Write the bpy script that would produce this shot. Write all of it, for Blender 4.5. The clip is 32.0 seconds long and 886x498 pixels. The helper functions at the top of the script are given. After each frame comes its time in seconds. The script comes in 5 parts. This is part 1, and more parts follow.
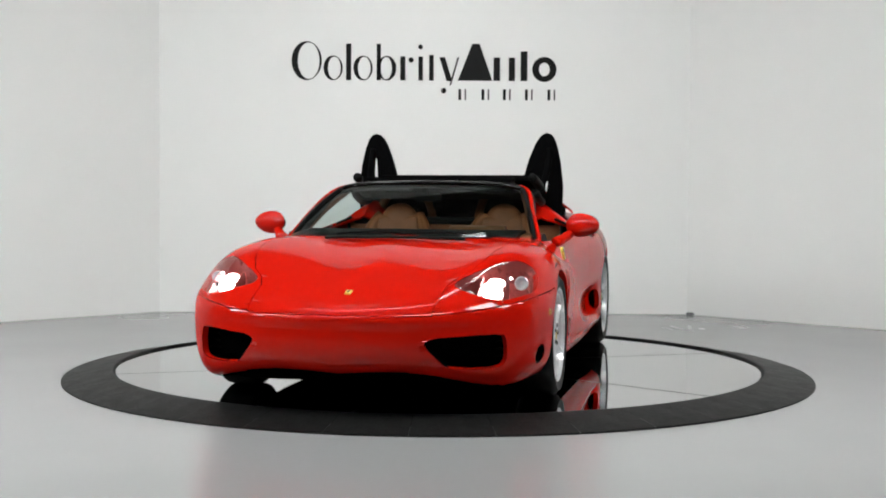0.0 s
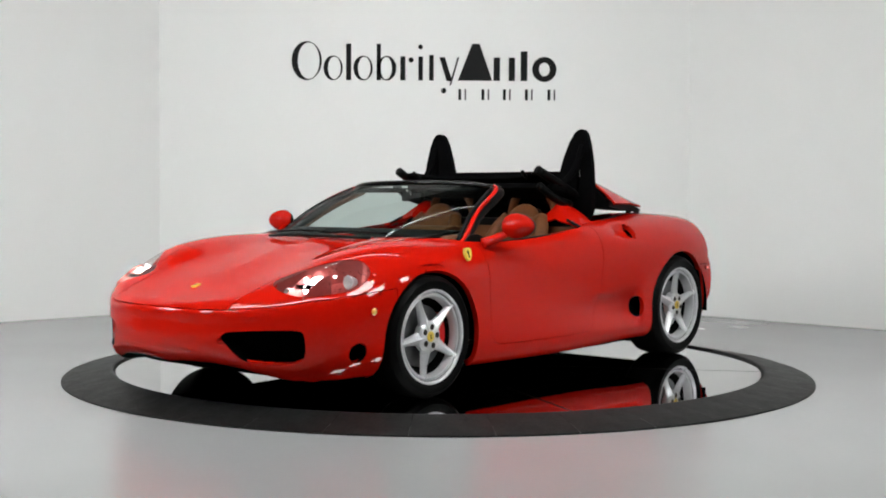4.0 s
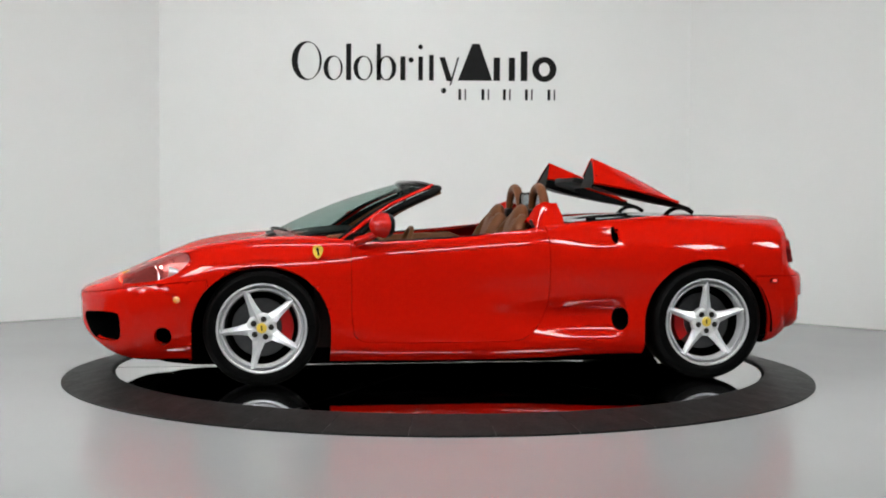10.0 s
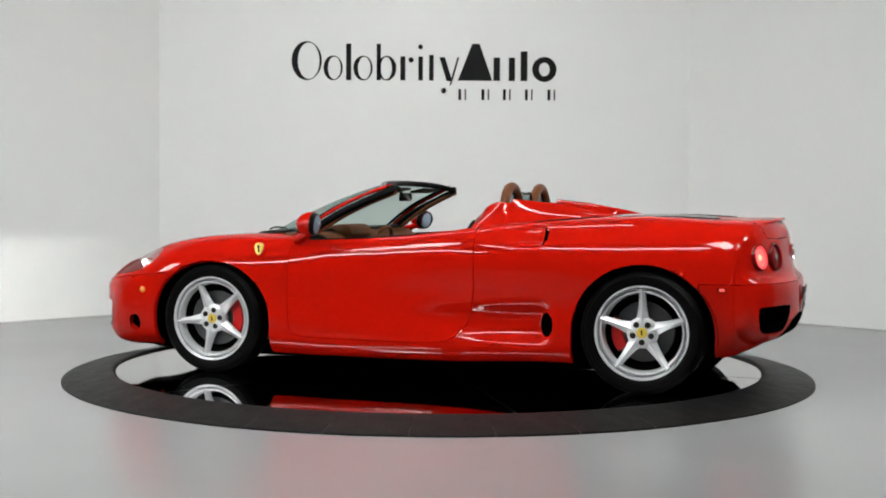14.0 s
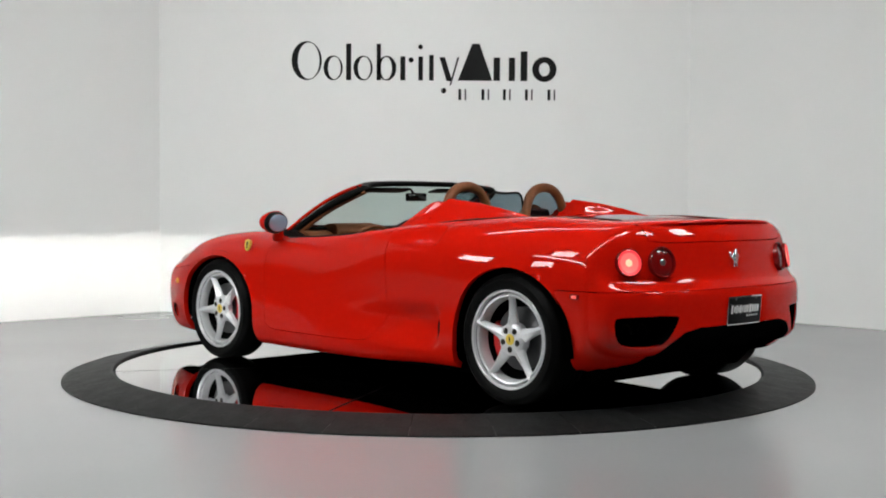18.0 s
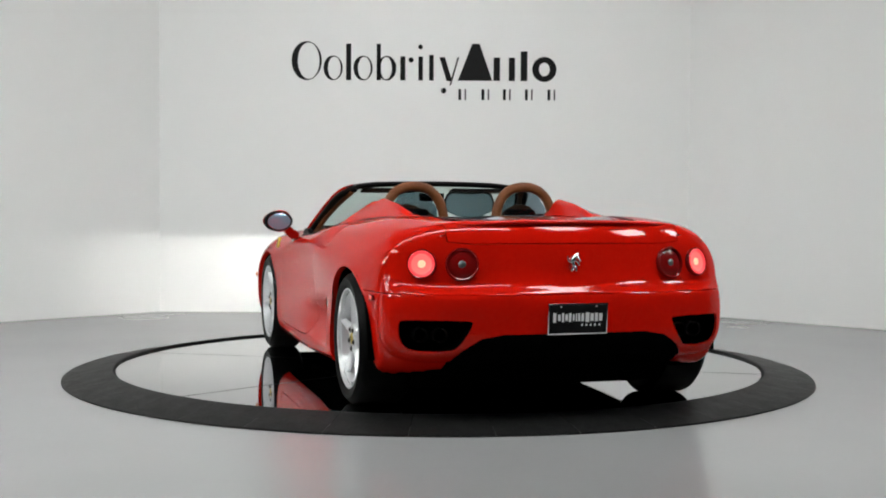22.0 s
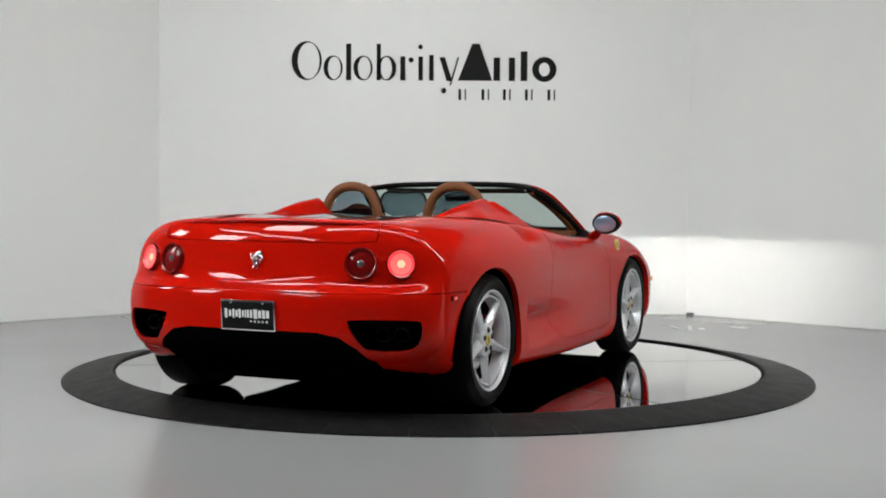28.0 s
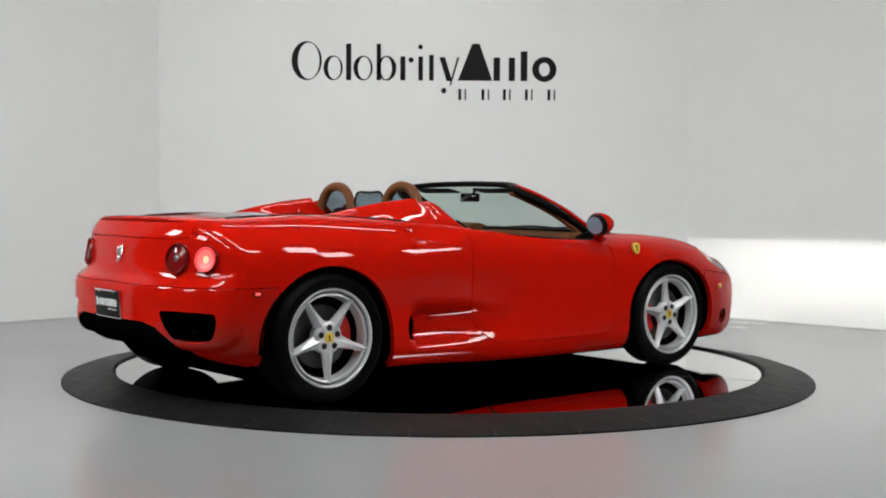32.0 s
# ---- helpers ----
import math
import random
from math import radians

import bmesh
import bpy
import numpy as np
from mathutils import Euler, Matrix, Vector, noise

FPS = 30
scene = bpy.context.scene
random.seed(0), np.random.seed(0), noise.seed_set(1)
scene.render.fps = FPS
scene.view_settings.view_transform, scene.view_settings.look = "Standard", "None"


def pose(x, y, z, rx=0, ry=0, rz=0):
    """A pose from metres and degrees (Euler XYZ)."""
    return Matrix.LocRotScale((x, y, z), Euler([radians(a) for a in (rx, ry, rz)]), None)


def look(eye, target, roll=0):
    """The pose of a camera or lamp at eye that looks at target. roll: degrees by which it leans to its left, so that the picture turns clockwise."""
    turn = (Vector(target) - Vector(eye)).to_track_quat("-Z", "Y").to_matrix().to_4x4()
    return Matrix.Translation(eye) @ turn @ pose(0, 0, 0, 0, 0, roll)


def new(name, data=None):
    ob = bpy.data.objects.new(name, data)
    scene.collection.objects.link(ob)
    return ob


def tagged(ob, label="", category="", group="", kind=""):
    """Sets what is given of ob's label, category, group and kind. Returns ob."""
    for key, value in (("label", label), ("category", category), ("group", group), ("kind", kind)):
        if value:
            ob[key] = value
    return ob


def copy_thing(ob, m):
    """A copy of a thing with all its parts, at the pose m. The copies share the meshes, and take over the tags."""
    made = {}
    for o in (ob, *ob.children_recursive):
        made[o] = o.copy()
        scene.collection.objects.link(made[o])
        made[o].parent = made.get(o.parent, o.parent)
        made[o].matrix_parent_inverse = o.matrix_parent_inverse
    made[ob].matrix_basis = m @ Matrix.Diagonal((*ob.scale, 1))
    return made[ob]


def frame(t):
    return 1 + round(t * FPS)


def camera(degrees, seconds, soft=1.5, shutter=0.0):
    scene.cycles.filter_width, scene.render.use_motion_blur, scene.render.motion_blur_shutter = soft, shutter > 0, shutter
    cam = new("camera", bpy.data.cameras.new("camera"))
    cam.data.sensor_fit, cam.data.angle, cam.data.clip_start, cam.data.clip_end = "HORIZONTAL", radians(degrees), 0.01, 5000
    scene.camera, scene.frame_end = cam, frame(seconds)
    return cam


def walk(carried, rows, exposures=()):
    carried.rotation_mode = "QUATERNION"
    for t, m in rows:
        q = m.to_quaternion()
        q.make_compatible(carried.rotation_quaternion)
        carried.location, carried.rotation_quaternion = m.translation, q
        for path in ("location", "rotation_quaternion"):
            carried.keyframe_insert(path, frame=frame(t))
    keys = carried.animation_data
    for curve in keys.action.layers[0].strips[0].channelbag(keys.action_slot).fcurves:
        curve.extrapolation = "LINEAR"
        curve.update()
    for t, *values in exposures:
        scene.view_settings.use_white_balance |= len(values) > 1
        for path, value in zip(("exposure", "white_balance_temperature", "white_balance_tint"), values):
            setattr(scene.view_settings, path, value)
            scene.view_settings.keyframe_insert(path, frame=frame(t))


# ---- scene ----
cam = camera(38.47, 32.0, 1.9)
EYE = (0.0, -8.14, 1.053)
VIEW = look(EYE, (EYE[0] + 0.0029, EYE[1] + 1.0, EYE[2] - 0.0393), 0.315)
walk(cam, [(0.0, VIEW), (32.0, VIEW)], [(0.0, 0.12), (5.0, 0.12), (12.0, 0.0), (19.0, -0.09), (32.0, -0.14)])

# world: a closed studio, next to no light from outside
world = bpy.data.worlds.new("world")
scene.world = world
world.use_nodes = True
world.node_tree.nodes["Background"].inputs[0].default_value = (0.9, 0.95, 1.0, 1)
world.node_tree.nodes["Background"].inputs[1].default_value = 0.05
LIGHT = 27.2        # strength of the softboxes

TURN0, TURN_RATE, TURN_BEND = -102.623, -6.8776, 0.0011   # heading of the car, degrees and degrees a second
OFF = Vector((-0.160, -0.017, 0.0))                      # the car's middle on the turntable


def heading(t):
    return TURN0 + TURN_RATE * t + TURN_BEND * t * t


# ---------------------------------------------------------------- materials
def mat(name, color, rough=0.5, metal=0.0, coat=0.0, grain=0.0, scale=40.0, bump=0.0, spec=0.5, vary=0.0, fine=6.0):
    """A principled material; grain varies the colour and vary the gloss, bump raises a fine relief."""
    m = bpy.data.materials.new(name)
    m.use_nodes = True
    nt = m.node_tree
    b = nt.nodes["Principled BSDF"]
    b.inputs["Base Color"].default_value = (*color, 1)
    b.inputs["Roughness"].default_value = rough
    b.inputs["Metallic"].default_value = metal
    b.inputs["Coat Weight"].default_value = coat
    b.inputs["Coat Roughness"].default_value = 0.02
    b.inputs["Specular IOR Level"].default_value = spec
    if grain or bump or vary:
        co = nt.nodes.new("ShaderNodeTexCoord")
        n1 = nt.nodes.new("ShaderNodeTexNoise")
        n2 = nt.nodes.new("ShaderNodeTexNoise")
        n1.inputs["Scale"].default_value, n1.inputs["Detail"].default_value = scale, 6
        n2.inputs["Scale"].default_value, n2.inputs["Detail"].default_value = scale / fine, 3
        for n in (n1, n2):
            nt.links.new(co.outputs["Object"], n.inputs["Vector"])
        mix = nt.nodes.new("ShaderNodeMath")
        mix.operation = "ADD"
        nt.links.new(n1.outputs["Fac"], mix.inputs[0])
        nt.links.new(n2.outputs["Fac"], mix.inputs[1])
        if grain:
            ramp = nt.nodes.new("ShaderNodeMapRange")
            ramp.inputs["From Min"].default_value, ramp.inputs["From Max"].default_value = 0.6, 1.4
            ramp.inputs["To Min"].default_value, ramp.inputs["To Max"].default_value = 1 - grain, 1 + grain
            nt.links.new(mix.outputs[0], ramp.inputs["Value"])
            mul = nt.nodes.new("ShaderNodeVectorMath")
            mul.operation = "SCALE"
            mul.inputs[0].default_value = color
            nt.links.new(ramp.outputs["Result"], mul.inputs["Scale"])
            nt.links.new(mul.outputs[0], b.inputs["Base Color"])
        if vary:
            rr = nt.nodes.new("ShaderNodeMapRange")
            rr.inputs["From Min"].default_value, rr.inputs["From Max"].default_value = 0.6, 1.4
            rr.inputs["To Min"].default_value, rr.inputs["To Max"].default_value = max(0.01, rough - vary), rough + vary
            nt.links.new(mix.outputs[0], rr.inputs["Value"])
            nt.links.new(rr.outputs["Result"], b.inputs["Roughness"])
        if bump:
            bp = nt.nodes.new("ShaderNodeBump")
            bp.inputs["Strength"].default_value, bp.inputs["Distance"].default_value = bump, 0.004
            nt.links.new(n1.outputs["Fac"], bp.inputs["Height"])
            nt.links.new(bp.outputs["Normal"], b.inputs["Normal"])
    return m


def glow(name, color, strength):
    m = mat(name, (0.02, 0.02, 0.02), 0.4)
    b = m.node_tree.nodes["Principled BSDF"]
    b.inputs["Emission Color"].default_value = (*color, 1)
    b.inputs["Emission Strength"].default_value = strength
    return m


def clear(name, color, rough=0.0, edge=0.7):
    """Thin glass: see-through, with a mirror-like skin that grows towards grazing views."""
    m = bpy.data.materials.new(name)
    m.use_nodes = True
    nt = m.node_tree
    nt.nodes.clear()
    out = nt.nodes.new("ShaderNodeOutputMaterial")
    tr = nt.nodes.new("ShaderNodeBsdfTransparent")
    gl = nt.nodes.new("ShaderNodeBsdfGlossy")
    lw = nt.nodes.new("ShaderNodeLayerWeight")
    pw = nt.nodes.new("ShaderNodeMath")
    ad = nt.nodes.new("ShaderNodeMath")
    mx = nt.nodes.new("ShaderNodeMixShader")
    lw.inputs["Blend"].default_value = 0.5
    pw.operation, pw.inputs[1].default_value = "POWER", 4.0
    ad.operation, ad.inputs[1].default_value, ad.inputs[2].default_value = "MULTIPLY_ADD", edge, 0.012
    tr.inputs[0].default_value = (*color, 1)
    gl.inputs["Roughness"].default_value = rough
    nt.links.new(lw.outputs["Facing"], pw.inputs[0])
    nt.links.new(pw.outputs[0], ad.inputs[0])
    nt.links.new(ad.outputs[0], mx.inputs[0])
    nt.links.new(tr.outputs[0], mx.inputs[1])
    nt.links.new(gl.outputs[0], mx.inputs[2])
    nt.links.new(mx.outputs[0], out.inputs[0])
    return m


DARK = mat("dark_wall_paint", (0.045, 0.045, 0.045), 0.7, grain=0.05, scale=3.0, bump=0.05)
WALL = mat("wall_paint", (0.86, 0.86, 0.85), 0.55, grain=0.012, scale=3.0, bump=0.05)
FLOOR = mat("floor_epoxy", (0.30, 0.30, 0.305), 0.2, grain=0.04, scale=0.9, vary=0.015, spec=0.5)
CEIL = mat("ceiling_paint", (0.08, 0.08, 0.08), 0.8, grain=0.02, scale=4)
PANEL = glow("light_panel", (0.97, 1.0, 0.985), LIGHT)
STEEL = mat("white_metal", (0.7, 0.7, 0.7), 0.4)
RUBBER = mat("ring_rubber", (0.0065, 0.0065, 0.0065), 0.5, grain=0.3, scale=60, bump=0.25, vary=0.08, spec=0.2)
MIRROR = mat("polished_plate", (0.50, 0.50, 0.505), 0.03, metal=1.0, grain=0.03, scale=3, vary=0.012)
INK = mat("sign_black", (0.004, 0.004, 0.004), 0.5, grain=0.1, scale=30, spec=0.15)
PAINT = mat("red_paint", (0.47, 0.0062, 0.0018), 0.5, coat=0.56, grain=0.03, scale=300, spec=0.0)
BLACK = mat("black_plastic", (0.002, 0.002, 0.002), 0.5, grain=0.2, scale=80, bump=0.1, spec=0.08)
UNDER = mat("underbody_black", (0.0014, 0.0014, 0.0014), 0.9, grain=0.3, scale=30, bump=0.3, spec=0.0)
BAFFLE = mat("lamp_baffle", (0.0, 0.0, 0.0), 1.0, spec=0.0)
LAMP_TRAY = mat("lamp_housing", (0.30, 0.055, 0.05), 0.3, metal=0.4, grain=0.15, scale=50, vary=0.06)
GLOSSB = mat("gloss_black", (0.004, 0.004, 0.004), 0.12, grain=0.1, scale=20, spec=0.35)
FABRIC = mat("black_canvas", (0.0018, 0.0018, 0.002), 0.9, grain=0.35, scale=220, bump=0.4, spec=0.03)
TYRE = mat("tyre_rubber", (0.0014, 0.0014, 0.0014), 0.5, grain=0.2, scale=60, bump=0.15, spec=0.07)
ALLOY = mat("silver_alloy", (0.62, 0.62, 0.635), 0.30, metal=0.38, grain=0.03, scale=60, vary=0.03)
CHROME = mat("chrome", (0.85, 0.85, 0.86), 0.06, metal=1.0, grain=0.02, scale=30)
DISC = mat("brake_iron", (0.17, 0.17, 0.175), 0.35, metal=1.0, grain=0.1, scale=50)
DARKSTEEL = mat("sooty_steel", (0.06, 0.055, 0.05), 0.35, metal=1.0, grain=0.2, scale=40)
# steel with the shade of the exhaust recess put into its colour
SHADED_STEEL = mat("shaded_steel", (0.018, 0.017, 0.016), 0.4, metal=1.0, grain=0.2, scale=40)
# blue-tinted glass, partly matt: its pale colour stands in for a bright reflection
MIRROR_GLASS = mat("door_mirror_glass", (0.36, 0.45, 0.58), 0.12, metal=0.55, grain=0.02, scale=20)
CALIPER = mat("caliper_red", (0.55, 0.01, 0.01), 0.35, grain=0.08, scale=50)
YELLOW = mat("badge_yellow", (0.72, 0.50, 0.06), 0.3, coat=0.4, grain=0.08, scale=80)
LEATHER = mat("tan_leather", (0.135, 0.046, 0.016), 0.5, grain=0.2, scale=90, bump=0.35, spec=0.2)
CARPET = mat("dark_carpet", (0.02, 0.012, 0.01), 0.95, grain=0.4, scale=200, bump=0.5)
GLASS = clear("windscreen_glass", (0.57, 0.67, 0.64), edge=0.22)
TINT = clear("tinted_glass", (0.45, 0.52, 0.55))
TINTED_DECK = mat("engine_glass", (0.010, 0.011, 0.012), 0.04, grain=0.1, scale=20, spec=0.55)
LENS = clear("lamp_glass", (0.97, 0.97, 0.97))
BEAM = glow("lamp_beam", (1.0, 0.97, 0.92), 62000)
BULB = glow("lamp_bulb", (1.0, 0.98, 0.95), 18)
TAIL_ON = glow("tail_lamp_lit", (1.0, 0.038, 0.048), 1.45)
TAIL_MARK = glow("marker_lit", (1.0, 0.10, 0.08), 1.1)
TAIL_CORE = glow("tail_lamp_core", (1.0, 0.10, 0.09), 1.9)
TAIL_HOT = glow("tail_lamp_bulb", (1.0, 0.45, 0.28), 1.7)
TAIL_OFF = mat("red_lens", (0.17, 0.004, 0.004), 0.2, coat=0.35, grain=0.15, scale=60, spec=0.1)
AMBER = mat("amber_lens", (0.75, 0.22, 0.03), 0.2, coat=1.0, grain=0.1, scale=80)


# ---------------------------------------------------------------- mesh helpers
def to_mesh(bm, name, material, smooth=True):
    me = bpy.data.meshes.new(name)
    bm.normal_update()
    for f in bm.faces:
        f.smooth = smooth
    bm.to_mesh(me)
    bm.free()
    for m in (material if isinstance(material, (list, tuple)) else [material]):
        me.materials.append(m)
    return me


def part(name, bm, material, parent, label="", smooth=True, at=None):
    ob = new(name, to_mesh(bm, name, material, smooth))
    ob.parent = parent
    if at is not None:
        ob.matrix_basis = at
    return tagged(ob, label)


def thing(name, bm, material, label, category, group="", kind="", smooth=True, at=None):
    ob = new(name, to_mesh(bm, name, material, smooth))
    if at is not None:
        ob.matrix_basis = at
    return tagged(ob, label, category, group, kind)


def holder(name, at, label, category, group="", kind=""):
    ob = new(name)
    ob.matrix_basis = at
    return tagged(ob, label, category, group, kind)


def sharpen(bm, degrees=35):
    bm.normal_update()
    for e in bm.edges:
        if len(e.link_faces) == 2 and e.calc_face_angle(0) > radians(degrees):
            e.smooth = False
    return bm


def box(size, at=(0, 0, 0), bevel=0.0, seg=2, bm=None, turn=None):
    b = bmesh.new()
    bmesh.ops.create_cube(b, size=1)
    bmesh.ops.scale(b, vec=size, verts=b.verts)
    if bevel:
        bmesh.ops.bevel(b, geom=b.edges[:], offset=bevel, segments=seg, profile=0.6, affect="EDGES")
    if turn is not None:
        bmesh.ops.transform(b, matrix=turn, verts=b.verts)
    bmesh.ops.translate(b, vec=at, verts=b.verts)
    sharpen(b, 50)
    return join(bm, b)


def join(bm, b):
    if bm is None:
        return b
    me = bpy.data.meshes.new("tmp")
    b.to_mesh(me)
    b.free()
    bm.from_mesh(me)
    bpy.data.meshes.remove(me)
    return bm


def lathe(profile, n=48, bm=None, axis="Y", arc=360.0, start=0.0, at=(0, 0, 0)):
    """Spin (radius, along) pairs round an axis."""
    b = bmesh.new()
    full = arc >= 359.9
    rings = []
    for k in range(n if full else n + 1):
        a = radians(start + arc * k / n)
        c, s = math.cos(a), math.sin(a)
        ring = []
        for r, h in profile:
            v = (r * c, h, r * s) if axis == "Y" else ((r * c, r * s, h) if axis == "Z" else (h, r * c, r * s))
            ring.append(b.verts.new(v))
        rings.append(ring)
    m = len(rings)
    for k in range(m if full else m - 1):
        p, q = rings[k], rings[(k + 1) % m]
        for j in range(len(profile) - 1):
            b.faces.new((p[j], q[j], q[j + 1], p[j + 1]))
    bmesh.ops.remove_doubles(b, verts=b.verts, dist=1e-5)
    bmesh.ops.recalc_face_normals(b, faces=b.faces)
    bmesh.ops.translate(b, vec=at, verts=b.verts)
    sharpen(b, 40)
    return join(bm, b)


def spline(points, n):
    """Natural cubic spline through points, n steps a span, by chord length."""
    P = np.array(points, float)
    d = np.maximum(np.linalg.norm(np.diff(P, axis=0), axis=1), 1e-4) ** 0.7
    t = np.concatenate([[0], np.cumsum(d)])
    m = len(P)
    A, r = np.eye(m), np.zeros_like(P)
    for i in range(1, m - 1):
        A[i, i - 1], A[i, i], A[i, i + 1] = d[i - 1], 2 * (d[i - 1] + d[i]), d[i]
        r[i] = 6 * ((P[i + 1] - P[i]) / d[i] - (P[i] - P[i - 1]) / d[i - 1])
    M = np.linalg.solve(A, r)
    out = []
    for i in range(m - 1):
        for k in range(n):
            x = d[i] * k / n
            y = d[i] - x
            out.append((M[i] * y ** 3 + M[i + 1] * x ** 3) / (6 * d[i]) + (P[i] / d[i] - M[i] * d[i] / 6) * y + (P[i + 1] / d[i] - M[i + 1] * d[i] / 6) * x)
    out.append(P[-1])
    return np.array(out)


def tube(points, radius, n=10, steps=6, bm=None, closed=False, flat=1.0):
    """A round bar along a smooth line."""
    P = spline(points, steps) if steps > 1 else np.array(points, float)
    b = bmesh.new()
    rings = []
    up0 = Vector((0.13, 0.21, 0.97)).normalized()
    for i, p in enumerate(P):
        d = Vector(P[min(i + 1, len(P) - 1)] - P[max(i - 1, 0)]).normalized()
        u = d.cross(up0)
        u = u.normalized() if u.length > 1e-4 else Vector((1, 0, 0))
        w = u.cross(d)
        rad = radius[min(i * len(radius) // len(P), len(radius) - 1)] if isinstance(radius, (list, tuple)) else radius
        rings.append([b.verts.new(Vector(p) + u * rad * math.cos(2 * math.pi * k / n) + w * rad * flat * math.sin(2 * math.pi * k / n)) for k in range(n)])
    for p, q in zip(rings, rings[1:]):
        for k in range(n):
            b.faces.new((p[k], p[(k + 1) % n], q[(k + 1) % n], q[k]))
    b.faces.new(rings[0][::-1])
    b.faces.new(rings[-1])
    bmesh.ops.recalc_face_normals(b, faces=b.faces)
    return join(bm, b)


def prism(outline, axis, a, b_, bm=None, bevel=0.0):
    """A flat outline in two axes pushed along the third, from a to b_."""
    b = bmesh.new()
    i, j = [k for k in range(3) if k != axis]
    lo, hi = [], []
    for u, v in outline:
        c = [0, 0, 0]
        c[i], c[j] = u, v
        c[axis] = a
        lo.append(b.verts.new(c))
        c[axis] = b_
        hi.append(b.verts.new(c))
    n = len(outline)
    for k in range(n):
        b.faces.new((lo[k], lo[(k + 1) % n], hi[(k + 1) % n], hi[k]))
    b.faces.new(lo[::-1])
    b.faces.new(hi)
    bmesh.ops.recalc_face_normals(b, faces=b.faces)
    if bevel:
        bmesh.ops.bevel(b, geom=b.edges[:], offset=bevel, segments=2, profile=0.6, affect="EDGES")
    sharpen(b, 50)
    return join(bm, b)


def rounded(poly, times=2):
    """Round the corners of a closed outline."""
    for _ in range(times):
        out = []
        for k in range(len(poly)):
            a, c = poly[k], poly[(k + 1) % len(poly)]
            out += [tuple(x * 0.75 + y * 0.25 for x, y in zip(a, c)), tuple(x * 0.25 + y * 0.75 for x, y in zip(a, c))]
        poly = out
    return poly


def mirrored(bm):
    """The other half (y to -y) added, welded on the middle plane."""
    b = bm.copy()
    bmesh.ops.scale(b, vec=(1, -1, 1), verts=b.verts)
    bmesh.ops.reverse_faces(b, faces=b.faces)
    bm = join(bm, b)
    seam = [v for v in bm.verts if abs(v.co.y) < 1e-4]
    bmesh.ops.remove_doubles(bm, verts=seam, dist=5e-4)
    return bm


def flipped(bm):
    b = bm.copy()
    bmesh.ops.scale(b, vec=(1, -1, 1), verts=b.verts)
    bmesh.ops.reverse_faces(b, faces=b.faces)
    return b


# ---------------------------------------------------------------- the studio
FLOOR_Z, HIGH = -0.045, 4.3
ROOM = [(-2.67, 4.0), (2.376, 4.0), (6.5, -0.07), (6.5, -11.0), (-6.5, -11.0), (-6.5, 0.29)]


def wall(name, a, c, thick=0.15):
    """A wall of the studio from a to c, its inner face on that line."""
    a, c = Vector(a), Vector(c)
    d = (c - a).normalized()
    n = Vector((-d.y, d.x))
    if n.dot(-(a + c) / 2 + Vector((0, -3))) > 0:
        n = -n
    b = bmesh.new()
    vs = [b.verts.new((*p, z)) for z in (FLOOR_Z - 0.1, HIGH) for p in (a, c, c + n * thick + d * 0.06, a + n * thick - d * 0.06)]
    for f in ((0, 1, 2, 3), (4, 5, 6, 7), (0, 1, 5, 4), (1, 2, 6, 5), (2, 3, 7, 6), (3, 0, 4, 7)):
        b.faces.new([vs[k] for k in f])
    bmesh.ops.recalc_face_normals(b, faces=b.faces)
    far = name in ("wall_south", "wall_east", "wall_west")
    thing(name, b, DARK if far else WALL, "dark grey showroom wall" if far else "smooth white painted studio wall behind the turntable", "wall", kind="structure", smooth=False)


WALL_NAMES = ("wall_north", "wall_northeast", "wall_east", "wall_south", "wall_west", "wall_northwest")
for k, nm in enumerate(WALL_NAMES):
    wall(nm, ROOM[k], ROOM[(k + 1) % 6])
b = prism([(-6.8, -11.3), (6.8, -11.3), (6.8, 4.4), (-6.8, 4.4)], 2, FLOOR_Z - 0.12, FLOOR_Z)
thing("floor", b, FLOOR, "glossy light grey sealed concrete studio floor", "floor", kind="structure", smooth=False)
b = prism([(-6.8, -11.3), (6.8, -11.3), (6.8, 4.4), (-6.8, 4.4)], 2, HIGH, HIGH + 0.1)
thing("ceiling", b, CEIL, "dark grey studio ceiling", "ceiling", kind="structure", smooth=False)


# thin grey strip along the foot of the white walls
WALL_FOOT = mat("wall_foot_grey", (0.42, 0.42, 0.41), 0.7, grain=0.2, scale=14)
for k in (0, 1, 5):
    p, q = Vector(ROOM[k]), Vector(ROOM[(k + 1) % 6])
    d = (q - p).normalized()
    n = Vector((d.y, -d.x))
    thing("baseboard", prism([tuple(p), tuple(q), tuple(q + n * 0.010), tuple(p + n * 0.010)], 2, FLOOR_Z, FLOOR_Z + 0.007), WALL_FOOT, "thin grey strip at the wall's foot", "baseboard", kind="structure", smooth=False)
# a small dark cable clip in the corner, and dull scuffs on the floor
thing("cable_clip", box((0.075, 0.030, 0.028), (2.40, 3.955, FLOOR_Z + 0.014), 0.008, 2), DISC, "small dark cable clip on the floor by the wall", "cable clip")


